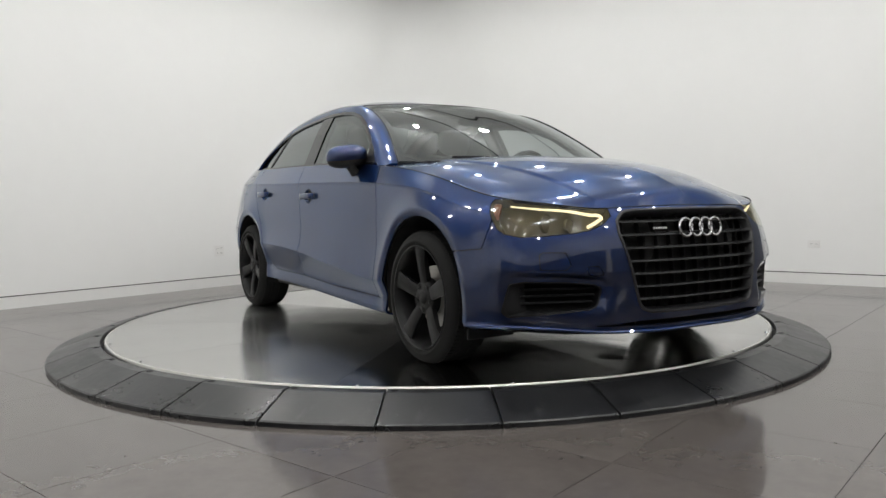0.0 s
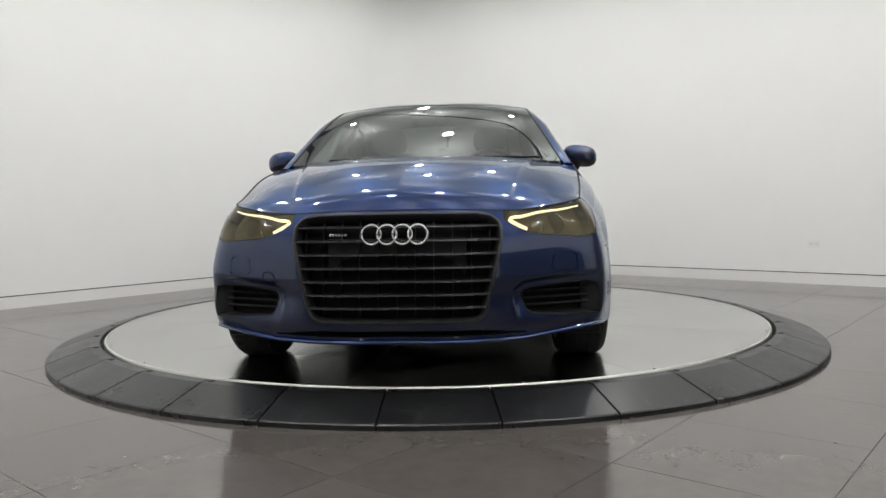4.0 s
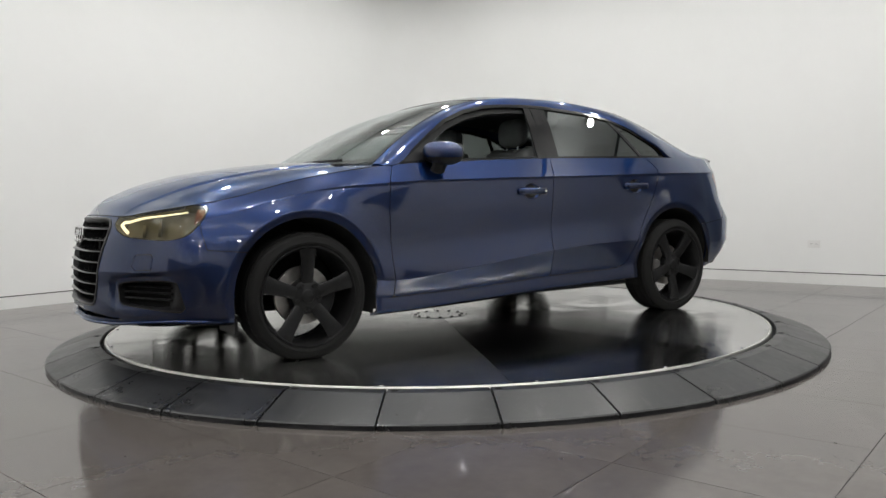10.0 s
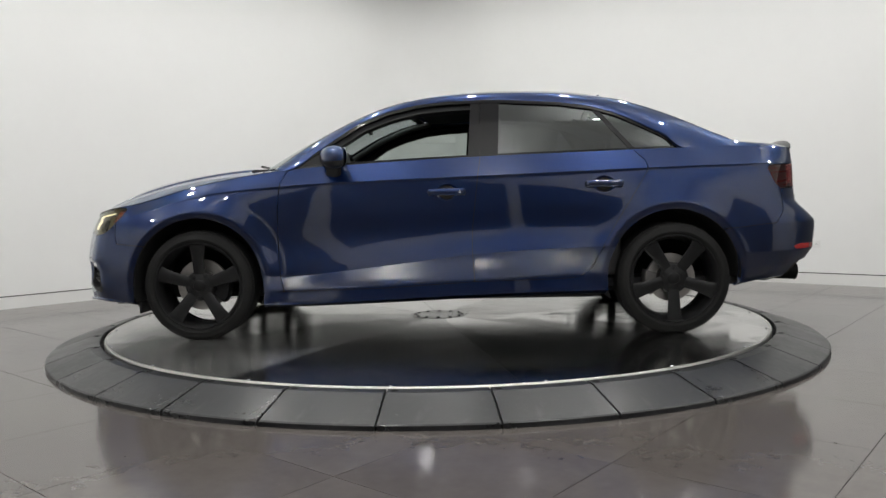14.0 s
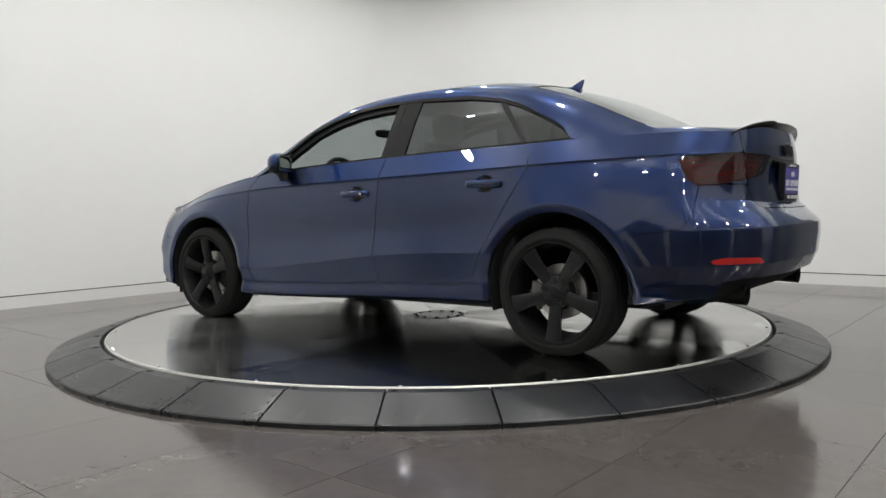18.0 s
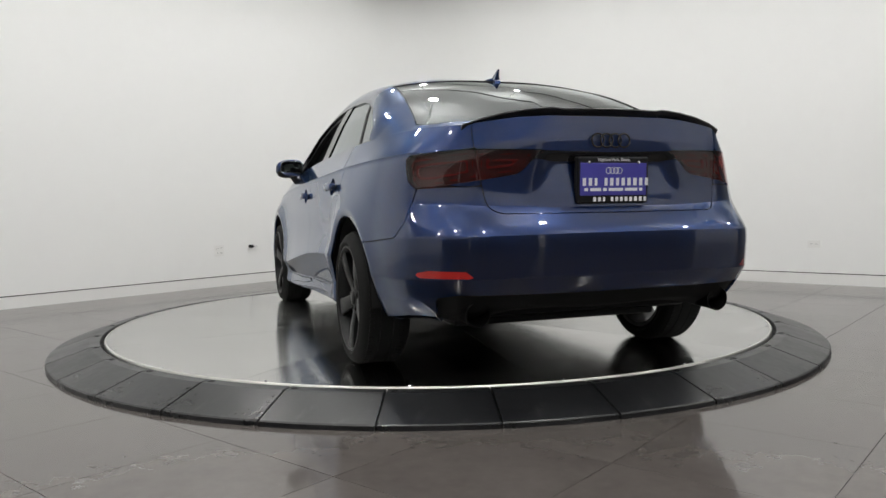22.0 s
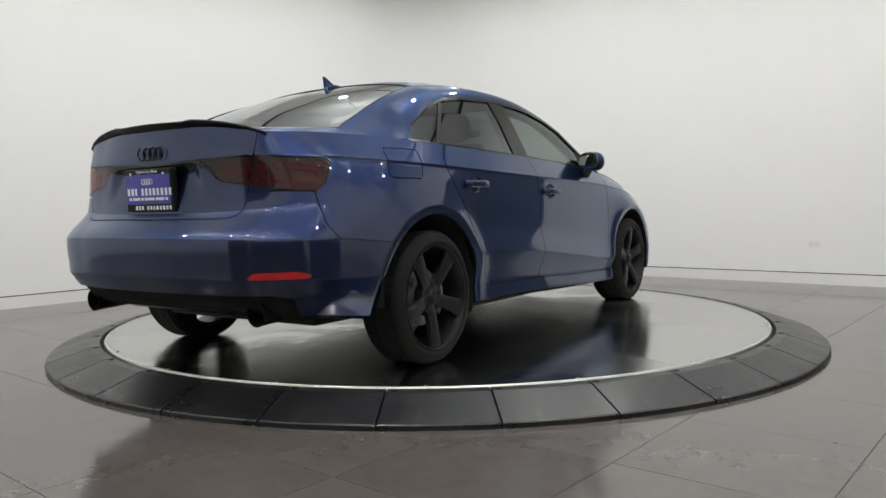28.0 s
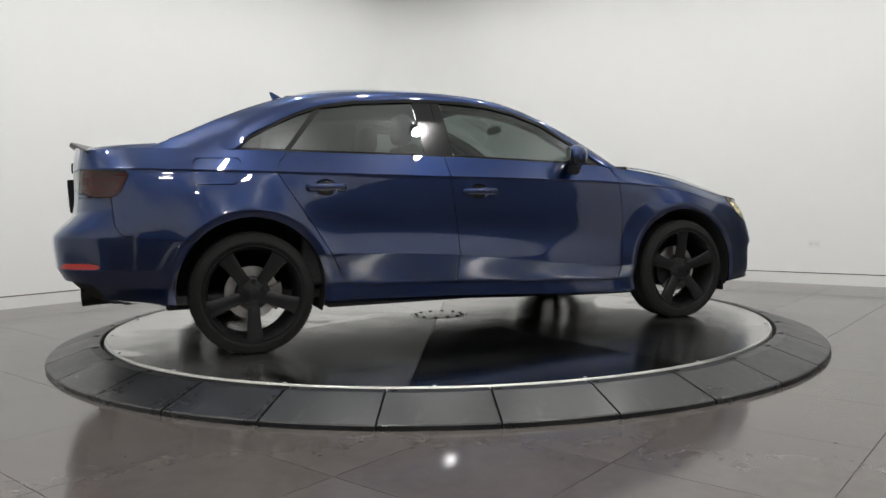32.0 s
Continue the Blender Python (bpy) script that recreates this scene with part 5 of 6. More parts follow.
for z in (0.645, 0.592, 0.54, 0.488, 0.437, 0.386, 0.336):
    P, o = skin_path(0, arc_y(grille_half(z)), z, z, 16, True)
    bm = ribbon(bmesh.new(), P, o, [(-0.04, -0.004), (-0.012, -0.0065), (-0.004, -0.006), (0.0, -0.0035), (-0.002, 0.003), (-0.012, 0.007), (-0.04, 0.004)])
    part("grille_slat", bm, M_SLAT, CAR, smooth=True)
for k in range(-5, 6):
    y = k * 0.072
    top, bot = (0.70, 0.285) if abs(y) < 0.3 else (0.68, 0.44)
    pts = [on_skin(arc_y(abs(y)), z) * [1, 1 if y >= 0 else -1, 1] for z in np.linspace(bot, top, 12)]
    bm = bmesh.new()
    rows = [[bm.verts.new((p[0] - d, p[1] + s, p[2])) for d, s in ((0.034, -0.0013), (0.034, 0.0013), (0.06, 0.0013), (0.06, -0.0013))] for p in pts]
    for p, q in zip(rows, rows[1:]):
        for i in range(4):
            bm.faces.new((p[i], p[(i + 1) % 4], q[(i + 1) % 4], q[i]))
    part("grille_rib", bm, M_BLACK, CAR)
bm = bmesh.new()
box(bm, 2.118, 2.128, -0.27, 0.27, 0.32, 0.6, 0.004)
part("radiator", bm, grain(mat("radiator_fins", (0.05, 0.05, 0.05), 0.6, 0.4), 60, (0.02, 0.02, 0.02), (0.06, 0.06, 0.06), stretch=(1, 30, 1)), CAR, "dark radiator behind the grille")


def emblem(x, z, radius, wire, spread, material, tilt, label):
    holder = None
    for k in range(4):
        y = (k - 1.5) * spread
        bm = bmesh.new()
        c = Matrix.Translation((x - 0.25 * y * y, y, z)) @ Matrix.Rotation(radians(tilt), 4, "Y")
        pts = [c @ Vector((0, radius * math.cos(a), radius * math.sin(a))) for a in np.linspace(0, 2 * math.pi, 36, endpoint=False)]
        tube(bm, pts, wire, 8, closed=True, up=(1, 0.01, 0))
        if holder is None:
            holder = part("emblem", bm, material, CAR, label, smooth=True)
        else:
            part("emblem_ring", bm, material, holder, smooth=True)


emblem(2.184, 0.617, 0.037, 0.0052, 0.0592, M_CHROME, -8, "chrome emblem of four linked rings")
for k, (w0, w1) in enumerate(((0.186, 0.196), (0.199, 0.208), (0.211, 0.22), (0.223, 0.232), (0.235, 0.244), (0.247, 0.256))):
    bm = bmesh.new()
    p = on_skin(arc_y((w0 + w1) / 2), 0.617)
    box(bm, p[0] - 0.004, p[0] + 0.003, -w1, -w0, 0.612, 0.622, 0.001)
    part("badge_bar", bm, M_CHROME, CAR)

# fog grilles and lower slot, backed by near-black sheets for their shade, and lip
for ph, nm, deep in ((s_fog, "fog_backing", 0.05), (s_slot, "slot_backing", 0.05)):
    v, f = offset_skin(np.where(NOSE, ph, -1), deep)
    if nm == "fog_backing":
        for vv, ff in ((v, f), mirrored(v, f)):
            part_mesh(nm, mesh_of(nm, vv, [tuple(q) for q in ff], M_CAVITY_SHADE), CAR)
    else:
        part_mesh(nm, mesh_of(nm, *both_sides(v, f), M_CAVITY_SHADE), CAR)
moulded("fog_surround", *moulding(FOG, [(-0.001, -0.004), (0.0, 0.001), (0.005, 0.0), (0.012, -0.045), (0.004, -0.045)]), M_BLACK, "black fog grille surround")
v, f = lipped(*clip(BV - skin_n * np.interp(SA, [arc_y(0.735), arc_y(0.79)], [0.035, 0.0])[:, None], BF, lows([np.where(NOSE, s_fog, -1) - 0.001, SA - arc_y(0.735)])), 0.02)
for vv, ff in ((v, f), mirrored(v, f)):
    part_mesh("fog_fin", mesh_of("fog_fin", vv, ff, M_BLACK), CAR, "black air curtain fin")
for z0, y0 in ((0.383, 0.5), (0.356, 0.505), (0.329, 0.515)):
    P, o = skin_path(arc_y(y0), arc_y(0.75), z0, z0 - 0.004, 10)
    both("fog_slat", ribbon(bmesh.new(), P, o, [(-0.045, -0.003), (-0.018, -0.004), (-0.013, 0.0), (-0.018, 0.004), (-0.045, 0.003)]), M_BLACK)
# boxes added behind the lower slot so no light shows through it
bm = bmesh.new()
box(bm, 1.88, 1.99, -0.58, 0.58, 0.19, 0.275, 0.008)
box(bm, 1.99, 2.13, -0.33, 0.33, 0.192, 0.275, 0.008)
part("lower_duct", bm, M_CAVITY_SHADE, CAR, "unseen black box added to keep the lower slot dark")
P, o = skin_path(0, arc_at(1.75, 0.85), 0.204, 0.196, 60, True)
sag = np.interp(np.abs(P[:, 1]), [0.0, 0.5, 0.78, 0.9], [0.0, 0.0, 0.012, 0.0])
P[:, 2] += sag
o *= np.interp(P[:, :1], [1.76, 1.86], [0.15, 1.0])
bm = ribbon(bmesh.new(), P, o, [(-0.07, -0.004), (0.012, -0.007), (0.017, 0.0), (0.012, 0.006), (-0.03, 0.004)])
part("front_lip", bm, M_PAINT, CAR, smooth=True)

# ---- headlights ----
M_LENS = glass_mat("smoked_lens", (0.66, 0.62, 0.5), 0.1, 0.04)
M_HOUSING = grain(mat("lamp_housing", (0.2, 0.185, 0.13), 0.6, 0.0, Specular_IOR_Level=0.15), 8.0, (0.15, 0.142, 0.1), (0.24, 0.225, 0.165), rough=(0.55, 0.7))
M_DRL = glow("daylight_strip", (1.0, 0.93, 0.7), 1.7)
M_AMBER = mat("amber_plastic", (0.2, 0.05, 0.022), 0.25, Coat_Weight=1.0)
s_h = np.where(NOSE, s_head, -1)
v, f = lipped(*clip(BV - skin_n * 0.001, BF, s_h - 0.0008), 0.004)
hs, hf = offset_skin(s_h + 0.006, 0.06)
wall_V, wall_F = clip(BV - skin_n * 0.003, BF, s_h - 0.0012)
wall_v, wall_f = lipped(wall_V, wall_F, 0.075)
wall_f = wall_f[len(wall_F):]
amb_v, amb_f = lipped(*clip(BV - skin_n * 0.012, BF, lows([s_h - 0.012, SA - arc_at(1.835, 0.80)])), 0.006)
for sd in (1, -1):
    def sided(v_, f_):
        return (v_, [tuple(q) for q in f_]) if sd > 0 else mirrored(v_, f_)

    lamp = part_mesh("headlight", mesh_of("headlight", *sided(hs, hf), M_HOUSING), CAR, "smoked headlight with a lit daylight strip")
    part_mesh("lens", mesh_of("lens", *sided(v, f), M_LENS), lamp, "clear smoked lens")
    part_mesh("housing_wall", mesh_of("housing_wall", *sided(wall_v, wall_f), M_HOUSING), lamp)
    part_mesh("amber_marker", mesh_of("amber_marker", *sided(amb_v, amb_f), M_AMBER), lamp, "amber side marker")
    drl = [on_skin(arc_y(y), z, -0.02) * [1, sd, 1] for y, z in ((0.515, 0.633), (0.478, 0.652), (0.445, 0.67), (0.447, 0.677), (0.49, 0.684), (0.56, 0.697))] + \
          [on_skin(arc_at(x, y), z, -0.02) * [1, sd, 1] for x, y, z in ((1.97, 0.685, 0.711), (1.88, 0.78, 0.7255))]
    bm = tube(bmesh.new(), curve(drl[:3], 8), 0.0075, 8)
    part("daylight_strip", bm, M_DRL, lamp, "lit warm-white strip", smooth=True)
    bm = tube(bmesh.new(), curve(drl[2:], 26), list(np.linspace(0.007, 0.003, 26)), 8)
    part("daylight_strip", bm, M_DRL, lamp, "lit warm-white strip", smooth=True)
    for (x, y, z, r) in ((2.005, 0.66, 0.662, 0.034), (2.05, 0.575, 0.65, 0.026)):
        c = on_skin(arc_at(x, y), z, -0.05) * [1, sd, 1]
        bm = lathe(bmesh.new(), [(0, 0.004), (r * 0.5, 0.003), (r * 0.85, 0.001), (r, 0.0), (r * 1.08, 0.003), (r * 1.12, -0.01)], 24, Matrix.Translation(c) @ Matrix.Rotation(radians(84), 4, "Y") @ Matrix.Rotation(radians(12 * sd), 4, "X"))
        part("projector", bm, M_HOUSING, lamp, smooth=True)

# ---- tail lights ----
M_TAILLENS = glass_mat("smoked_red_lens", (0.5, 0.19, 0.18), 0.01, 0.05)
M_TAILBACK = grain(mat("tail_housing", (0.12, 0.03, 0.03), 0.4, 0.2), 10.0, (0.09, 0.045, 0.042), (0.16, 0.08, 0.075))
M_TAILGUIDE = mat("tail_guide", (0.3, 0.05, 0.045), 0.25)
M_RED = mat("red_reflector", (0.42, 0.014, 0.012), 0.12, Coat_Weight=1.0)
s_t = np.where(STERN, s_tail, -1)
for nm, ph in (("outer", lows([s_t, -s_trunk - GAP])), ("inner", lows([s_t, s_trunk - GAP]))):
    lv, lf = lipped(*clip(BV, BF, ph - 0.0008), 0.006)
    hv, hf = offset_skin(ph + 0.004, 0.035)
    wv, wf = lipped(*clip(BV - skin_n * 0.02, BF, lows([ph - 0.012, 0.019 - ph])), 0.006)
    cv, cf = lipped(*clip(BV - skin_n * 0.024, BF, lows([ph - 0.034, 0.044 - ph])), 0.006)
    for sd in (1, -1):
        def sided(v_, f_):
            return (v_, [tuple(q) for q in f_]) if sd > 0 else mirrored(v_, f_)

        lamp = part_mesh("tail_light", mesh_of("tail_light", *sided(hv, hf), M_TAILBACK), CAR, "dark smoked red tail light")
        part_mesh("lens", mesh_of("lens", *sided(lv, lf), M_TAILLENS), lamp, "smoked red lens")
        part_mesh("light_guide", mesh_of("light_guide", *sided(wv, wf), M_TAILGUIDE), lamp)
        part_mesh("light_guide", mesh_of("light_guide", *sided(cv, cf), M_TAILGUIDE), lamp)
v, f = lipped(*clip(BV + skin_n * 0.001, BF, np.where(STERN, s_refl, -1) - 0.0005), 0.006)
for vv, ff in ((v, f), mirrored(v, f)):
    part_mesh("rear_reflector", mesh_of("rear_reflector", vv, ff, M_RED), CAR, "bright red bumper reflector")

# ---- spoiler, emblem, plate, exhaust ----
sp = [(0.585, -2.062, 1.030), (0.52, -2.085, 1.052), (0.43, -2.11, 1.073), (0.34, -2.128, 1.086), (0.252, -2.14, 1.094), (0.235, -2.146, 1.092), (0.21, -2.15, 1.088), (0.1, -2.16, 1.090), (0.0, -2.163, 1.091)]
pts = sp + [(-y, x, z) for y, x, z in sp[-2::-1]]
bm = bmesh.new()
rings = []
for y, x, z in pts:
    up = 0.5 + 0.5 * min(1, (0.6 - abs(y)) / 0.1)
    base = z - 0.028
    rings.append([bm.verts.new((x + dx * up, y, bz)) for dx, bz in ((0.10, base + 0.006), (0.055, base + 0.012), (0.012, z - 0.004), (-0.012, z), (-0.014, z - 0.004), (0.012, base + 0.002), (0.03, base - 0.004))])
for p, q in zip(rings, rings[1:]):
    for i in range(7):
        bm.faces.new((p[i], p[(i + 1) % 7], q[(i + 1) % 7], q[i]))
bm.faces.new(rings[0])
bm.faces.new(rings[-1][::-1])
bmesh.ops.recalc_face_normals(bm, faces=bm.faces[:])
part("spoiler", bm, M_SPOIL := mat("carbon_black", (0.014, 0.014, 0.015), 0.3), CAR, "black lip spoiler on the trunk", smooth=True)
emblem(-2.166, 0.967, 0.0265, 0.0036, 0.039, M_GLOSSBLACK, 0, "gloss black emblem of four linked rings")

M_PLATEBLUE = grain(mat("plate_blue", (0.06, 0.055, 0.32), 0.35), 12, (0.055, 0.05, 0.3), (0.07, 0.065, 0.35))
M_PLATEWHITE = mat("plate_white", (0.8, 0.8, 0.82), 0.4)
tilt = Matrix.Translation((-2.182, 0, 0.812)) @ Matrix.Rotation(radians(-3), 4, "Y")
bm = bmesh.new()
box(bm, -0.002, 0.03, -0.158, 0.158, -0.09, 0.09, 0.006, tilt)
plate = part("plate_holder", bm, M_BLACK, CAR, "black dealer plate frame")
bm = bmesh.new()
box(bm, -0.004, 0.0, -0.148, 0.148, -0.06, 0.066, 0.002, tilt)
part("plate", bm, M_PLATEBLUE, plate, "blue dealer plate with white lettering bars")


def plate_bar(y0, y1, z0, z1, material=None):
    bm = bmesh.new()
    box(bm, -0.0055, -0.003, y0, y1, z0, z1, 0.0, tilt)
    part("lettering_bar", bm, material or M_PLATEWHITE, plate)


def bar_row(y0, y1, z0, z1, widths, gap):
    """A row of bars, as many and as wide as the letters they stand for. The plate is read from behind the car."""
    total = sum(widths) + gap * (len(widths) - 1)
    s, y = (y1 - y0) / total, y1
    for w in widths:
        if w > 0:
            plate_bar(y - w * s, y, z0, z1)
        y -= (abs(w) + gap) * s


bar_row(-0.138, 0.138, -0.022, 0.008, [0.9, 0.9, 0.7, -0.5, 0.8, 0.9, 0.8, 0.9, 0.9, 0.95, 0.9, 0.8], 0.75)
bar_row(-0.13, 0.13, -0.043, -0.031, [1, 3, 1, 4, 3.5, 0.9], 0.6)
bar_row(-0.135, 0.09, -0.083, -0.066, [0.9, 0.9, 0.7, -0.5, 0.8, 0.9, 0.8, 0.9, 0.9, 0.95, 0.9, 0.8], 0.75)
for k in range(4):
    bm = bmesh.new()
    pts = [tilt @ Vector((-0.005, (k - 1.5) * 0.0165 + 0.0115 * math.cos(a), 0.036 + 0.0115 * math.sin(a))) for a in np.linspace(0, 2 * math.pi, 20, endpoint=False)]
    tube(bm, pts, 0.0014, 5, closed=True, up=(1, 0.01, 0))
    part("plate_ring", bm, M_PLATEWHITE, plate)
for y in (0.11, -0.11):
    bm = lathe(bmesh.new(), [(0, 0.003), (0.006, 0.002), (0.007, 0.0)], 10, tilt @ Matrix.Translation((-0.004, y, 0.068)) @ Matrix.Rotation(radians(-90), 4, "Y"))
    part("plate_screw", bm, M_CHROME, plate)
td = bpy.data.curves.new("plate_text", "FONT")
td.body, td.size, td.align_x, td.align_y, td.extrude = "Highland Park, Illinois", 0.0165, "CENTER", "CENTER", 0.0004
to = bpy.data.objects.new("plate_text", td)
scene.collection.objects.link(to)
bpy.context.view_layer.update()
tm = bpy.data.meshes.new_from_object(to.evaluated_get(bpy.context.evaluated_depsgraph_get()))
bpy.data.objects.remove(to)
tm.materials.clear()
tm.materials.append(M_PLATEWHITE)
tm.transform(tilt @ Matrix.Translation((-0.0035, 0.0, 0.078)) @ Matrix(((0, 0, -1, 0), (-1, 0, 0, 0), (0, 1, 0, 0), (0, 0, 0, 1))))
part_mesh("lettering", tm, plate, "white town name lettering")

# black tips, darkened further for the shade below the bumper
M_TIP = mat("sooty_black", (0.005, 0.005, 0.005), 0.5, Specular_IOR_Level=0.15)
for sd in (1, -1):
    m = Matrix.Translation((-1.965, sd * 0.55, 0.312)) @ Matrix.Rotation(radians(-92), 4, "Y")
    bm = lathe(bmesh.new(), [(0.03, -0.12), (0.047, -0.05), (0.05, 0.14), (0.052, 0.147), (0.047, 0.15), (0.045, 0.14), (0.042, 0.05), (0.0, 0.03)], 32, m)
    part("exhaust_tip", bm, M_TIP, CAR, "black round exhaust tip", smooth=True)
# silencer box made wide and low to fill the shade under the bumper
bm = bmesh.new()
box(bm, -2.0, -1.70, -0.5, 0.5, 0.268, 0.385, 0.04)
part("silencer", bm, M_BLACK, CAR, "black silencer box, widened to fill the shade under the bumper")

for sd in (1, -1):
    bm = bmesh.new()
    box(bm, 1.655, 1.67, sd * 0.72 - 0.12, sd * 0.72 + 0.12, 0.15, 0.22, 0.005)
    part("air_deflector", bm, M_BLACK, CAR, "black rubber flap ahead of the wheel")
    bm = bmesh.new()
    box(bm, 1.60, 1.84, sd * 0.66 - 0.08, sd * 0.66 + 0.08, 0.195, 0.22, 0.005)
    part("splash_guard", bm, M_BLACK, CAR)


# ---- mirrors, antenna, wipers ----
def blob(cx, cy, cz, ax, ay, az, power=2.6, nu=28, nv=18, keep=None):
    """A rounded box: a ball swollen toward its corners."""
    bm = bmesh.new()

    def sg(c):
        return math.copysign(abs(c) ** (2 / power), c)

    grid = []
    for i in range(nv + 1):
        ph = -math.pi / 2 + math.pi * i / nv
        grid.append([bm.verts.new((cx + ax * sg(math.cos(ph)) * sg(math.cos(2 * math.pi * j / nu)), cy + ay * sg(math.cos(ph)) * sg(math.sin(2 * math.pi * j / nu)), cz + az * sg(math.sin(ph)))) for j in range(nu)])
    for i in range(nv):
        for j in range(nu):
            bm.faces.new((grid[i][j], grid[i][(j + 1) % nu], grid[i + 1][(j + 1) % nu], grid[i + 1][j]))
    bmesh.ops.remove_doubles(bm, verts=bm.verts[:], dist=1e-5)
    if keep:
        bmesh.ops.bisect_plane(bm, geom=bm.verts[:] + bm.edges[:] + bm.faces[:], plane_co=keep[0], plane_no=keep[1], clear_inner=True)
    return bm


M_MIRROR = mat("mirror_glass", (0.32, 0.34, 0.34), 0.01, 1.0)


def mirror_shape(bm):
    for v in bm.verts:
        f = (v.co.x - 0.55) / 0.07
        v.co.z += 0.012 * (v.co.y - 0.875) / 0.09 * -0.6
        if f > 0:
            v.co.z = 1.008 + (v.co.z - 1.008) * (1 - 0.18 * f)
            v.co.y = 0.885 + (v.co.y - 0.885) * (1 - 0.18 * f)
        v.co.x -= 0.4 * (v.co.y - 0.885)
    return bm


for sd in (1, -1):
    def put(name, bm, material, parent, label=""):
        if sd < 0:
            bm.transform(Matrix.Diagonal((1, -1, 1, 1)))
            bmesh.ops.reverse_faces(bm, faces=bm.faces[:])
        return part(name, bm, material, parent, label, smooth=True, sharp=40)

    shell = put("door_mirror", mirror_shape(blob(0.55, 0.884, 1.004, 0.062, 0.1, 0.063, 2.7, keep=((0.55, 0.88, 0.985), (0.15, 0, 1)))), M_PAINT, CAR, "blue door mirror with a black base")
    put("lower_shell", mirror_shape(blob(0.55, 0.884, 1.004, 0.06, 0.098, 0.063, 2.7, keep=((0.55, 0.88, 0.984), (-0.15, 0, -1)))), M_BLACK, shell, "black lower shell")
    bm = tube(bmesh.new(), [(0.56, 0.80, 0.865), (0.555, 0.825, 0.895), (0.55, 0.85, 0.93), (0.55, 0.87, 0.965)], [0.055, 0.046, 0.042, 0.05], 12, squash=0.5, up=(0, 1, 0.3))
    put("mirror_foot", bm, M_BLACK, shell, "black mirror foot")
    bm = blob(0.49, 0.878, 1.003, 0.006, 0.08, 0.053, 3.2)
    for v in bm.verts:
        v.co.x -= 0.4 * (v.co.y - 0.885)
    put("mirror_glass", bm, M_MIRROR, shell, "mirror glass")
    # black sail at the front of the window
    bm = bmesh.new()
    tri = [(0.77, 0.95), (0.60, 1.083), (0.575, 1.09), (0.575, 0.957)]
    lo = [bm.verts.new((x, side_y(z) - 0.01 - 0.006, z)) for x, z in tri]
    hi = [bm.verts.new((x, side_y(z) - 0.01 + 0.002, z)) for x, z in tri]
    bm.faces.new(hi)
    bm.faces.new(lo[::-1])
    for i in range(4):
        bm.faces.new((lo[i], lo[(i + 1) % 4], hi[(i + 1) % 4], hi[i]))
    put("window_sail", bm, M_BLACK, CAR, "black corner piece of the window")

bm = bmesh.new()
prof = [(x - 0.075, z - 0.01) for x, z in ((-0.845, 1.395), (-0.88, 1.402), (-0.92, 1.412), (-0.955, 1.432), (-0.985, 1.447), (-0.998, 1.446), (-0.985, 1.41), (-0.975, 1.395), (-0.985, 1.376))]
L_ = [bm.verts.new((x, 0.016 if z < 1.39 else 0.007 if z < 1.42 else 0.003, z)) for x, z in prof]
R_ = [bm.verts.new((v.co.x, -v.co.y, v.co.z)) for v in L_]
bm.faces.new(L_)
bm.faces.new(R_[::-1])
for i in range(len(prof)):
    j = (i + 1) % len(prof)
    bm.faces.new((L_[j], L_[i], R_[i], R_[j]))
bmesh.ops.recalc_face_normals(bm, faces=bm.faces[:])
fin = part("roof_antenna", bm, M_PAINT, CAR, "blue shark-fin antenna")
bm = blob(-0.955, 0, 1.39, 0.075, 0.032, 0.014, 2.2)
part("antenna_base", bm, M_PAINT, fin, smooth=True)

bm = bmesh.new()
box(bm, 0.90, 1.06, -0.66, 0.66, 0.90, 0.955, 0.01)
part("cowl_panel", bm, M_BLACK, CAR, "black plastic cowl")
for y0, y1 in ((0.05, 0.62), (-0.5, 0.02)):
    bm = tube(bmesh.new(), curve([(1.04 - 0.09 * y * y, y, 0.98 - 0.02 * y * y) for y in np.linspace(y0, y1, 5)], 12), 0.007, 6)
    part("wiper", bm, M_BLACK, CAR, "black wiper blade", smooth=True)
WSC = coons(curve(WS_LOW, 24), curve(WS_TOP, 24), curve(WS_MID, 40), curve(ws_side, 40))
k0, k1 = [int(np.argmin(np.abs(WSC[37, :, 1] - y))) for y in (0.45, 0.56)]
V = WSC[34:38, k0:k1 + 1] - np.array([0.003, 0, 0.004])
part_mesh("windshield_sticker", mesh_of("windshield_sticker", V.reshape(-1, 3), quads(4, k1 + 1 - k0), M_PLATEWHITE), CAR, "white paper sticker inside the windshield")

# ---- interior ----
M_LEATHER = grain(mat("grey_leather", (0.16, 0.165, 0.165), 0.5), 18.0, (0.13, 0.135, 0.135), (0.19, 0.195, 0.195), rough=(0.42, 0.6), bump=0.2, bump_scale=160)
M_DASH = grain(mat("dark_dash", (0.03, 0.03, 0.032), 0.65), 30.0, (0.022, 0.022, 0.024), (0.04, 0.04, 0.042), bump=0.2, bump_scale=300)
M_LINING = grain(mat("headliner", (0.07, 0.072, 0.072), 0.9), 40.0, (0.06, 0.062, 0.062), (0.085, 0.087, 0.087))
M_PILLAR_IN = grain(mat("pillar_lining", (0.13, 0.14, 0.135), 0.75), 30.0, (0.06, 0.065, 0.063), (0.085, 0.09, 0.088))


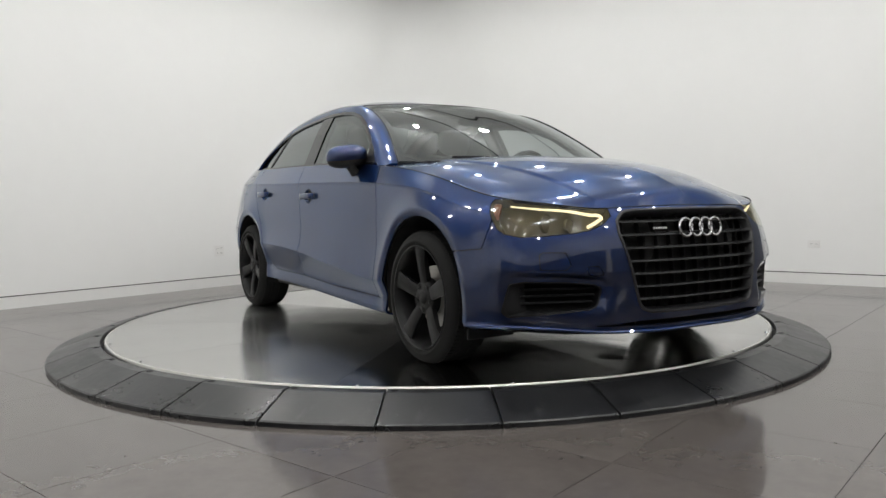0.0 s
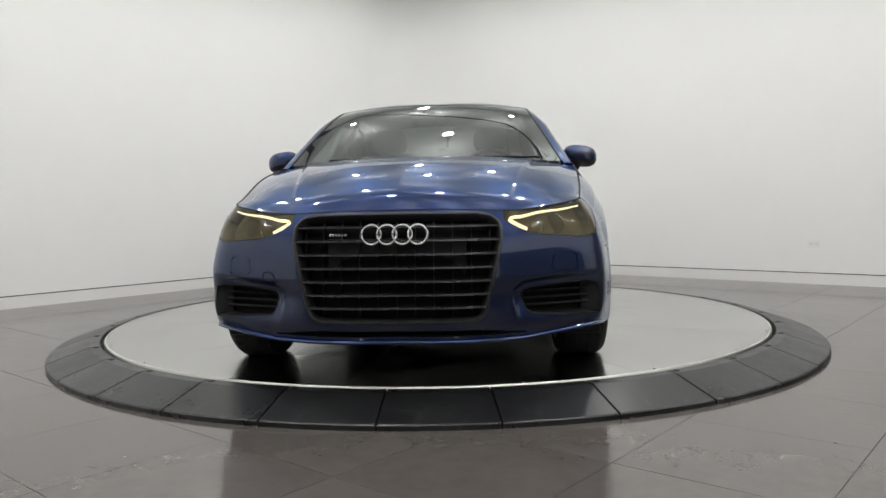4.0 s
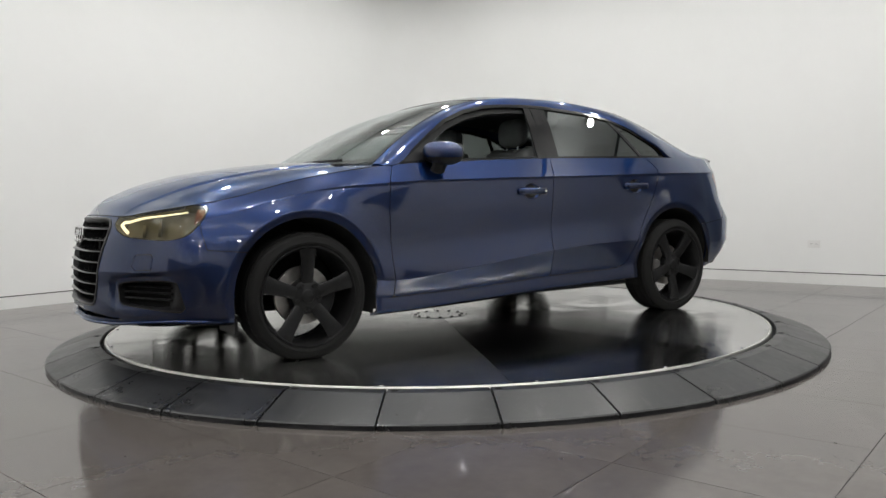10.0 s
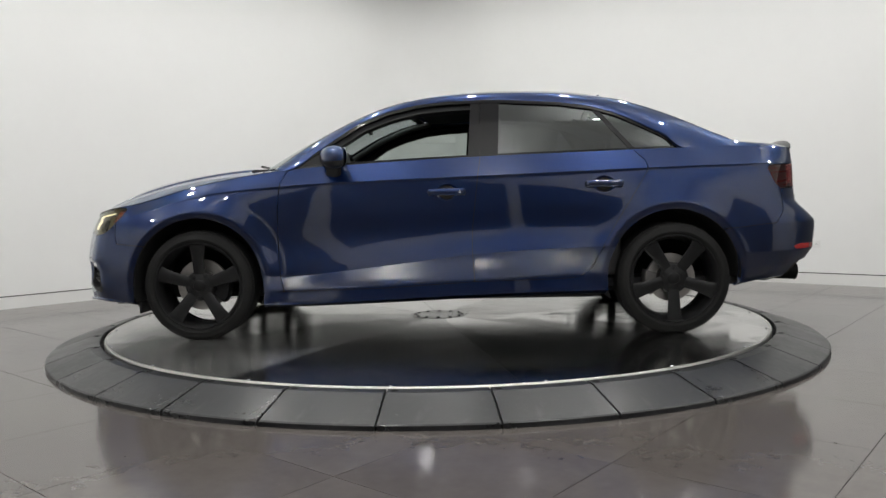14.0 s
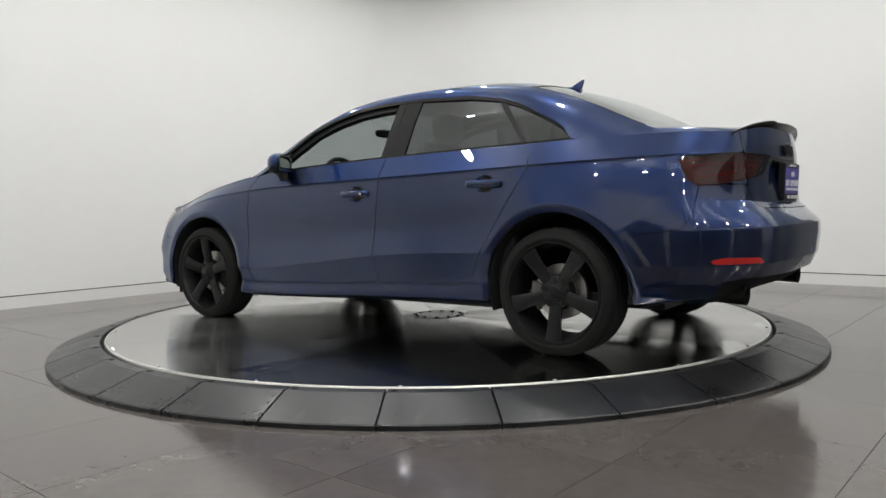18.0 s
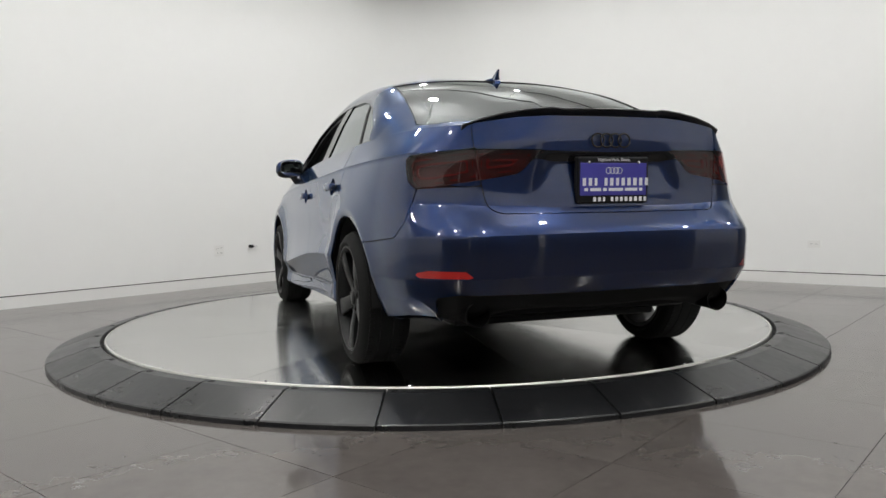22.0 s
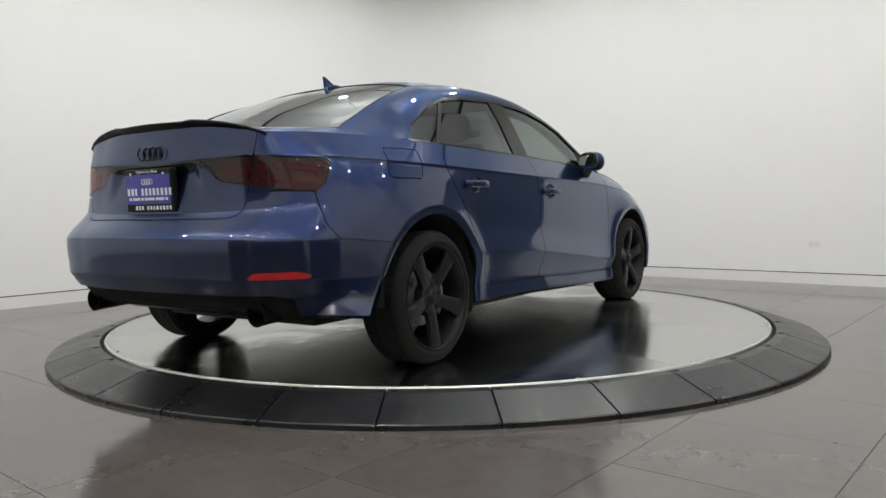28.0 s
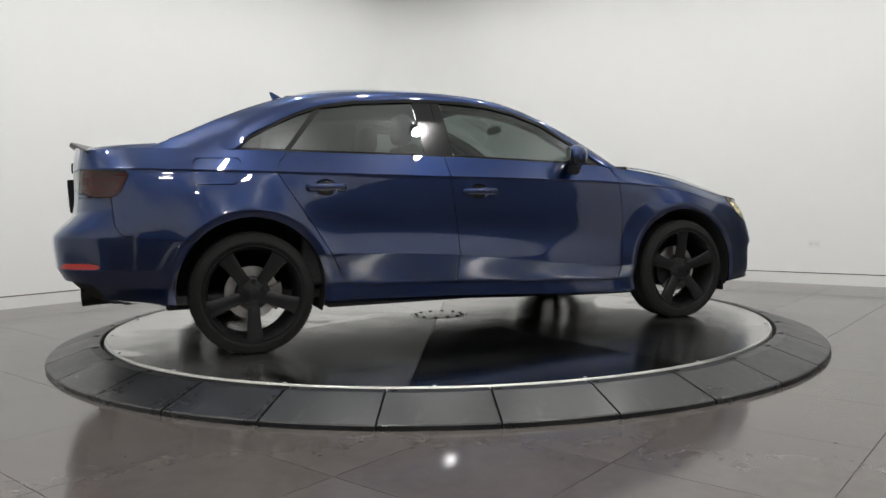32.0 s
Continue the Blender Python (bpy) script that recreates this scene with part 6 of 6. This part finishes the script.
def swell(bm, p0, p1, half, thick, back, n=10):
    """A padded slab from p0 up to p1 in the x-z plane, half its width, with rolled bolsters."""
    m = 14
    P0, P1 = np.array(p0, float), np.array(p1, float)
    d = (P1 - P0) / np.linalg.norm(P1 - P0)
    nrm = np.array([d[2], 0, -d[0]]) * back
    rows_f, rows_b = [], []
    for i in range(n + 1):
        s = i / n
        ends = math.sqrt(max(0.0, 1 - (2 * s - 1) ** 8))
        rf, rb = [], []
        for j in range(m + 1):
            q = -1 + 2 * j / m
            edge = math.sqrt(max(0.0, 1 - abs(q) ** 6))
            bol = 0.035 * math.exp(-((abs(q) - 0.78) / 0.16) ** 2)
            c = P0 + d * np.linalg.norm(P1 - P0) * s + np.array([0, q * half * (0.9 + 0.1 * ends), 0])
            rf.append(bm.verts.new(c + nrm * (thick * 0.5 * edge * ends + bol * edge)))
            rb.append(bm.verts.new(c - nrm * thick * 0.5 * edge * ends))
        rows_f.append(rf)
        rows_b.append(rb)
    for R, k in ((rows_f, 1), (rows_b, -1)):
        for p, q in zip(R, R[1:]):
            for j in range(m):
                f = (p[j], p[j + 1], q[j + 1], q[j])
                bm.faces.new(f if k > 0 else f[::-1])
    bmesh.ops.remove_doubles(bm, verts=bm.verts[:], dist=1e-4)
    bmesh.ops.holes_fill(bm, edges=[e for e in bm.edges if e.is_boundary])
    bmesh.ops.recalc_face_normals(bm, faces=bm.faces[:])
    return bm


for sd in (1, -1):
    y = 0.36 * sd
    seat = part("front_seat", swell(bmesh.new(), (0.36, y, 0.49), (-0.14, y, 0.44), 0.25, 0.13, -1), M_LEATHER, CAR, "grey leather front seat", smooth=True, sharp=60)
    part("backrest", swell(bmesh.new(), (-0.16, y, 0.50), (-0.36, y, 1.085), 0.24, 0.12, 1), M_LEATHER, seat, smooth=True, sharp=60)
    part("headrest", blob(-0.355, y, 1.185, 0.05, 0.125, 0.09, 3.0), M_LEATHER, seat, smooth=True)
    for dy in (-0.055, 0.055):
        part("headrest_post", tube(bmesh.new(), [(-0.35, y + dy, 1.05), (-0.352, y + dy, 1.13)], 0.006, 8), M_CHROME, seat, smooth=True)
    # door card, with an armrest
    bm = bmesh.new()
    box(bm, -0.20, 0.80, sd * 0.74 - 0.03, sd * 0.74 + 0.03, 0.30, 0.955, 0.02)
    box(bm, -0.12, 0.45, sd * 0.70 - 0.04, sd * 0.70 + 0.04, 0.66, 0.72, 0.02)
    part("door_card", bm, M_DASH, CAR, "dark grey door lining")
    bm = bmesh.new()
    box(bm, -1.05, -0.24, sd * 0.74 - 0.03, sd * 0.74 + 0.03, 0.32, 0.985, 0.02)
    part("door_card", bm, M_DASH, CAR, "dark grey door lining")
    bm = bmesh.new()
    tube(bm, [(-0.26, sd * 0.755, 0.6), (-0.27, sd * 0.745, 0.98), (-0.29, sd * 0.665, 1.15), (-0.30, sd * 0.575, 1.33)], [0.06, 0.06, 0.05, 0.05], 10, squash=0.35, up=(0, 1, 0))
    part("pillar_lining", bm, M_LINING, CAR, smooth=True)
    bm = tube(bmesh.new(), curve([tuple(np.array(p) - [0.03, 0.035, 0.02]) if sd > 0 else tuple((np.array(p) - [0.03, 0.035, 0.02]) * [1, -1, 1]) for p in RAIL_IN[:6]], 24), 0.032, 10, squash=0.6)
    part("pillar_lining", bm, M_PILLAR_IN, CAR, "light grey pillar lining", smooth=True)
    bm = tube(bmesh.new(), curve([tuple((np.array(p) - [0.0, 0.05, 0.03]) * [1, sd, 1]) for p in RAIL_IN[9:15]], 24), 0.05, 10, squash=0.5)
    part("pillar_lining", bm, M_LINING, CAR, smooth=True)
    part("headrest", blob(-1.13, sd * 0.36, 1.09, 0.045, 0.13, 0.065, 3.0), M_LEATHER, CAR, "grey leather rear headrest", smooth=True)
bench = part("rear_bench", swell(bmesh.new(), (-0.62, 0, 0.50), (-1.02, 0, 0.46), 0.6, 0.14, -1), M_LEATHER, CAR, "grey leather rear bench", smooth=True, sharp=60)
part("backrest", swell(bmesh.new(), (-1.0, 0, 0.52), (-1.2, 0, 1.03), 0.6, 0.12, 1), M_LEATHER, bench, smooth=True, sharp=60)
bm = bmesh.new()
box(bm, -1.76, -1.2, -0.6, 0.6, 0.985, 1.015, 0.01)
part("parcel_shelf", bm, M_DASH, CAR, "dark parcel shelf")
bm = bmesh.new()
sec = [(0.98, 0.60), (1.02, 0.93), (0.93, 0.952), (0.72, 0.955), (0.62, 0.945), (0.585, 0.90), (0.60, 0.80), (0.68, 0.68), (0.74, 0.55)]
ys = np.linspace(-0.71, 0.71, 25)
rings = [[bm.verts.new((x - 0.05 * (abs(y) / 0.71) ** 3, y, z + (0.025 * math.exp(-((y - 0.36) / 0.16) ** 2) if x < 0.8 and z > 0.85 else 0))) for x, z in sec] for y in ys]
for p, q in zip(rings, rings[1:]):
    for i in range(len(sec)):
        bm.faces.new((p[i], p[(i + 1) % len(sec)], q[(i + 1) % len(sec)], q[i]))
bm.faces.new(rings[0])
bm.faces.new(rings[-1])
bmesh.ops.recalc_face_normals(bm, faces=bm.faces[:])
dash = part("dashboard", bm, M_DASH, CAR, "dark dashboard", smooth=True)
c = Matrix.Translation((0.47, 0.36, 0.885)) @ Matrix.Rotation(radians(-66), 4, "Y")
bm = tube(bmesh.new(), [c @ Vector((0.18 * math.cos(a), 0.18 * math.sin(a), 0)) for a in np.linspace(0, 2 * math.pi, 40, endpoint=False)], 0.015, 10, closed=True, up=(0.4, 0.01, 0.9))
sw = part("steering_wheel", bm, M_DASH, CAR, "black steering wheel", smooth=True)
part("airbag_cover", blob(0, 0, 0, 0.07, 0.075, 0.03, 2.4), M_DASH, sw, smooth=True).matrix_basis = c
for a in (0, 2.2, -2.2):
    part("wheel_spoke", tube(bmesh.new(), [c @ Vector((0.05 * math.cos(a + 1.57), 0.05 * math.sin(a + 1.57), 0)), c @ Vector((0.175 * math.cos(a + 1.57), 0.175 * math.sin(a + 1.57), 0))], 0.014, 8), M_DASH, sw, smooth=True)
part("steering_column", tube(bmesh.new(), [c @ Vector((0, 0, 0)), (0.68, 0.36, 0.8)], 0.04, 10), M_DASH, CAR, smooth=True)
part("interior_mirror", blob(0.44, 0, 1.235, 0.015, 0.1, 0.028, 3.0), M_BLACK, CAR, "black interior mirror", smooth=True)
part("mirror_stalk", tube(bmesh.new(), [(0.44, 0, 1.24), (0.45, 0, 1.262)], 0.012, 8), M_BLACK, CAR, smooth=True)
bm = bmesh.new()
box(bm, -1.75, 0.95, -0.72, 0.72, 0.25, 0.30, 0.01)
box(bm, -0.3, 0.6, -0.1, 0.1, 0.3, 0.62, 0.03)
part("cabin_floor", bm, M_DASH, CAR, "dark cabin carpet and console")
# headliner
C = coons(curve([(0.14, 0, 1.35), (0.10, 0.3, 1.345), (0.06, 0.55, 1.325)], 16), curve([(-0.94, 0, 1.355), (-0.95, 0.3, 1.345), (-0.97, 0.53, 1.305)], 16), curve([(0.14, 0, 1.35), (-0.3, 0, 1.388), (-0.94, 0, 1.355)], 24), curve([(0.06, 0.55, 1.325), (-0.35, 0.55, 1.345), (-0.97, 0.53, 1.305)], 24))
V = np.concatenate([C[:, :0:-1] * [1, -1, 1], C], 1).reshape(-1, 3)
part_mesh("headliner", mesh_of("headliner", V, quads(24, 31), M_LINING), CAR, "dark grey headliner")


# ---- floor tiles, 0.61 m square, in the room's own axes ----
FLOOR = bpy.data.objects["floor"]
T0A, T0B, TS = 0.945, -1.73, 0.61
bm = bmesh.new()
box(bm, 0.0013, TS - 0.0013, 0.0013, TS - 0.0013, -0.008, 0.0)
tile_me = bpy.data.meshes.new("tile")
bm.to_mesh(tile_me)
bm.free()
tile_me.materials.append(M_TILE)
cells = []
for i in range(-9, 11):
    for j in range(-9, 11):
        a, b = T0A + i * TS, T0B + j * TS
        if a + TS < A0 or a > A1 or b + TS < B0 or b > B1:
            continue
        corners = [math.hypot(a + da, b + db) for da in (0, TS) for db in (0, TS)]
        if max(corners) < R_PLATE:
            continue
        w = ROOM @ Vector((a + TS / 2, b + TS / 2, 0))
        cells.append(((w - Vector((0, -1.5, 0))).length, a, b))
cells.sort()
for k, (_, a, b) in enumerate(cells[:300]):
    part_mesh("tile", tile_me, FLOOR, m=ROOM @ Matrix.Translation((a, b, 0)))
rest = cells[300:]
if rest:
    bm = bmesh.new()
    for _, a, b in rest:
        b2 = bmesh.new()
        b2.from_mesh(tile_me)
        b2.transform(ROOM @ Matrix.Translation((a, b, 0)))
        tmp = bpy.data.meshes.new("tmp")
        b2.to_mesh(tmp)
        b2.free()
        bm.from_mesh(tmp)
        bpy.data.meshes.remove(tmp)
    tagged(part("tile_field", bm, M_TILE, FLOOR), kind="stuff")


def motions():
    """The plate turns clockwise, seen from above, with the car on it."""
    spin, start, off = -8.722, -59.53, Matrix.Translation((-0.0071, 0.0051, 0))
    times = [float(t) for t in range(0, 33, 2)]
    walk(CAR, [(t, Matrix.Translation((0, 0, PLATE_Z)) @ Matrix.Rotation(radians(start + spin * t), 4, "Z") @ off) for t in times])
    walk(PLATE, [(t, Matrix.Translation((0, 0, PLATE_Z)) @ Matrix.Rotation(radians(start + spin * t), 4, "Z")) for t in times])


motions()
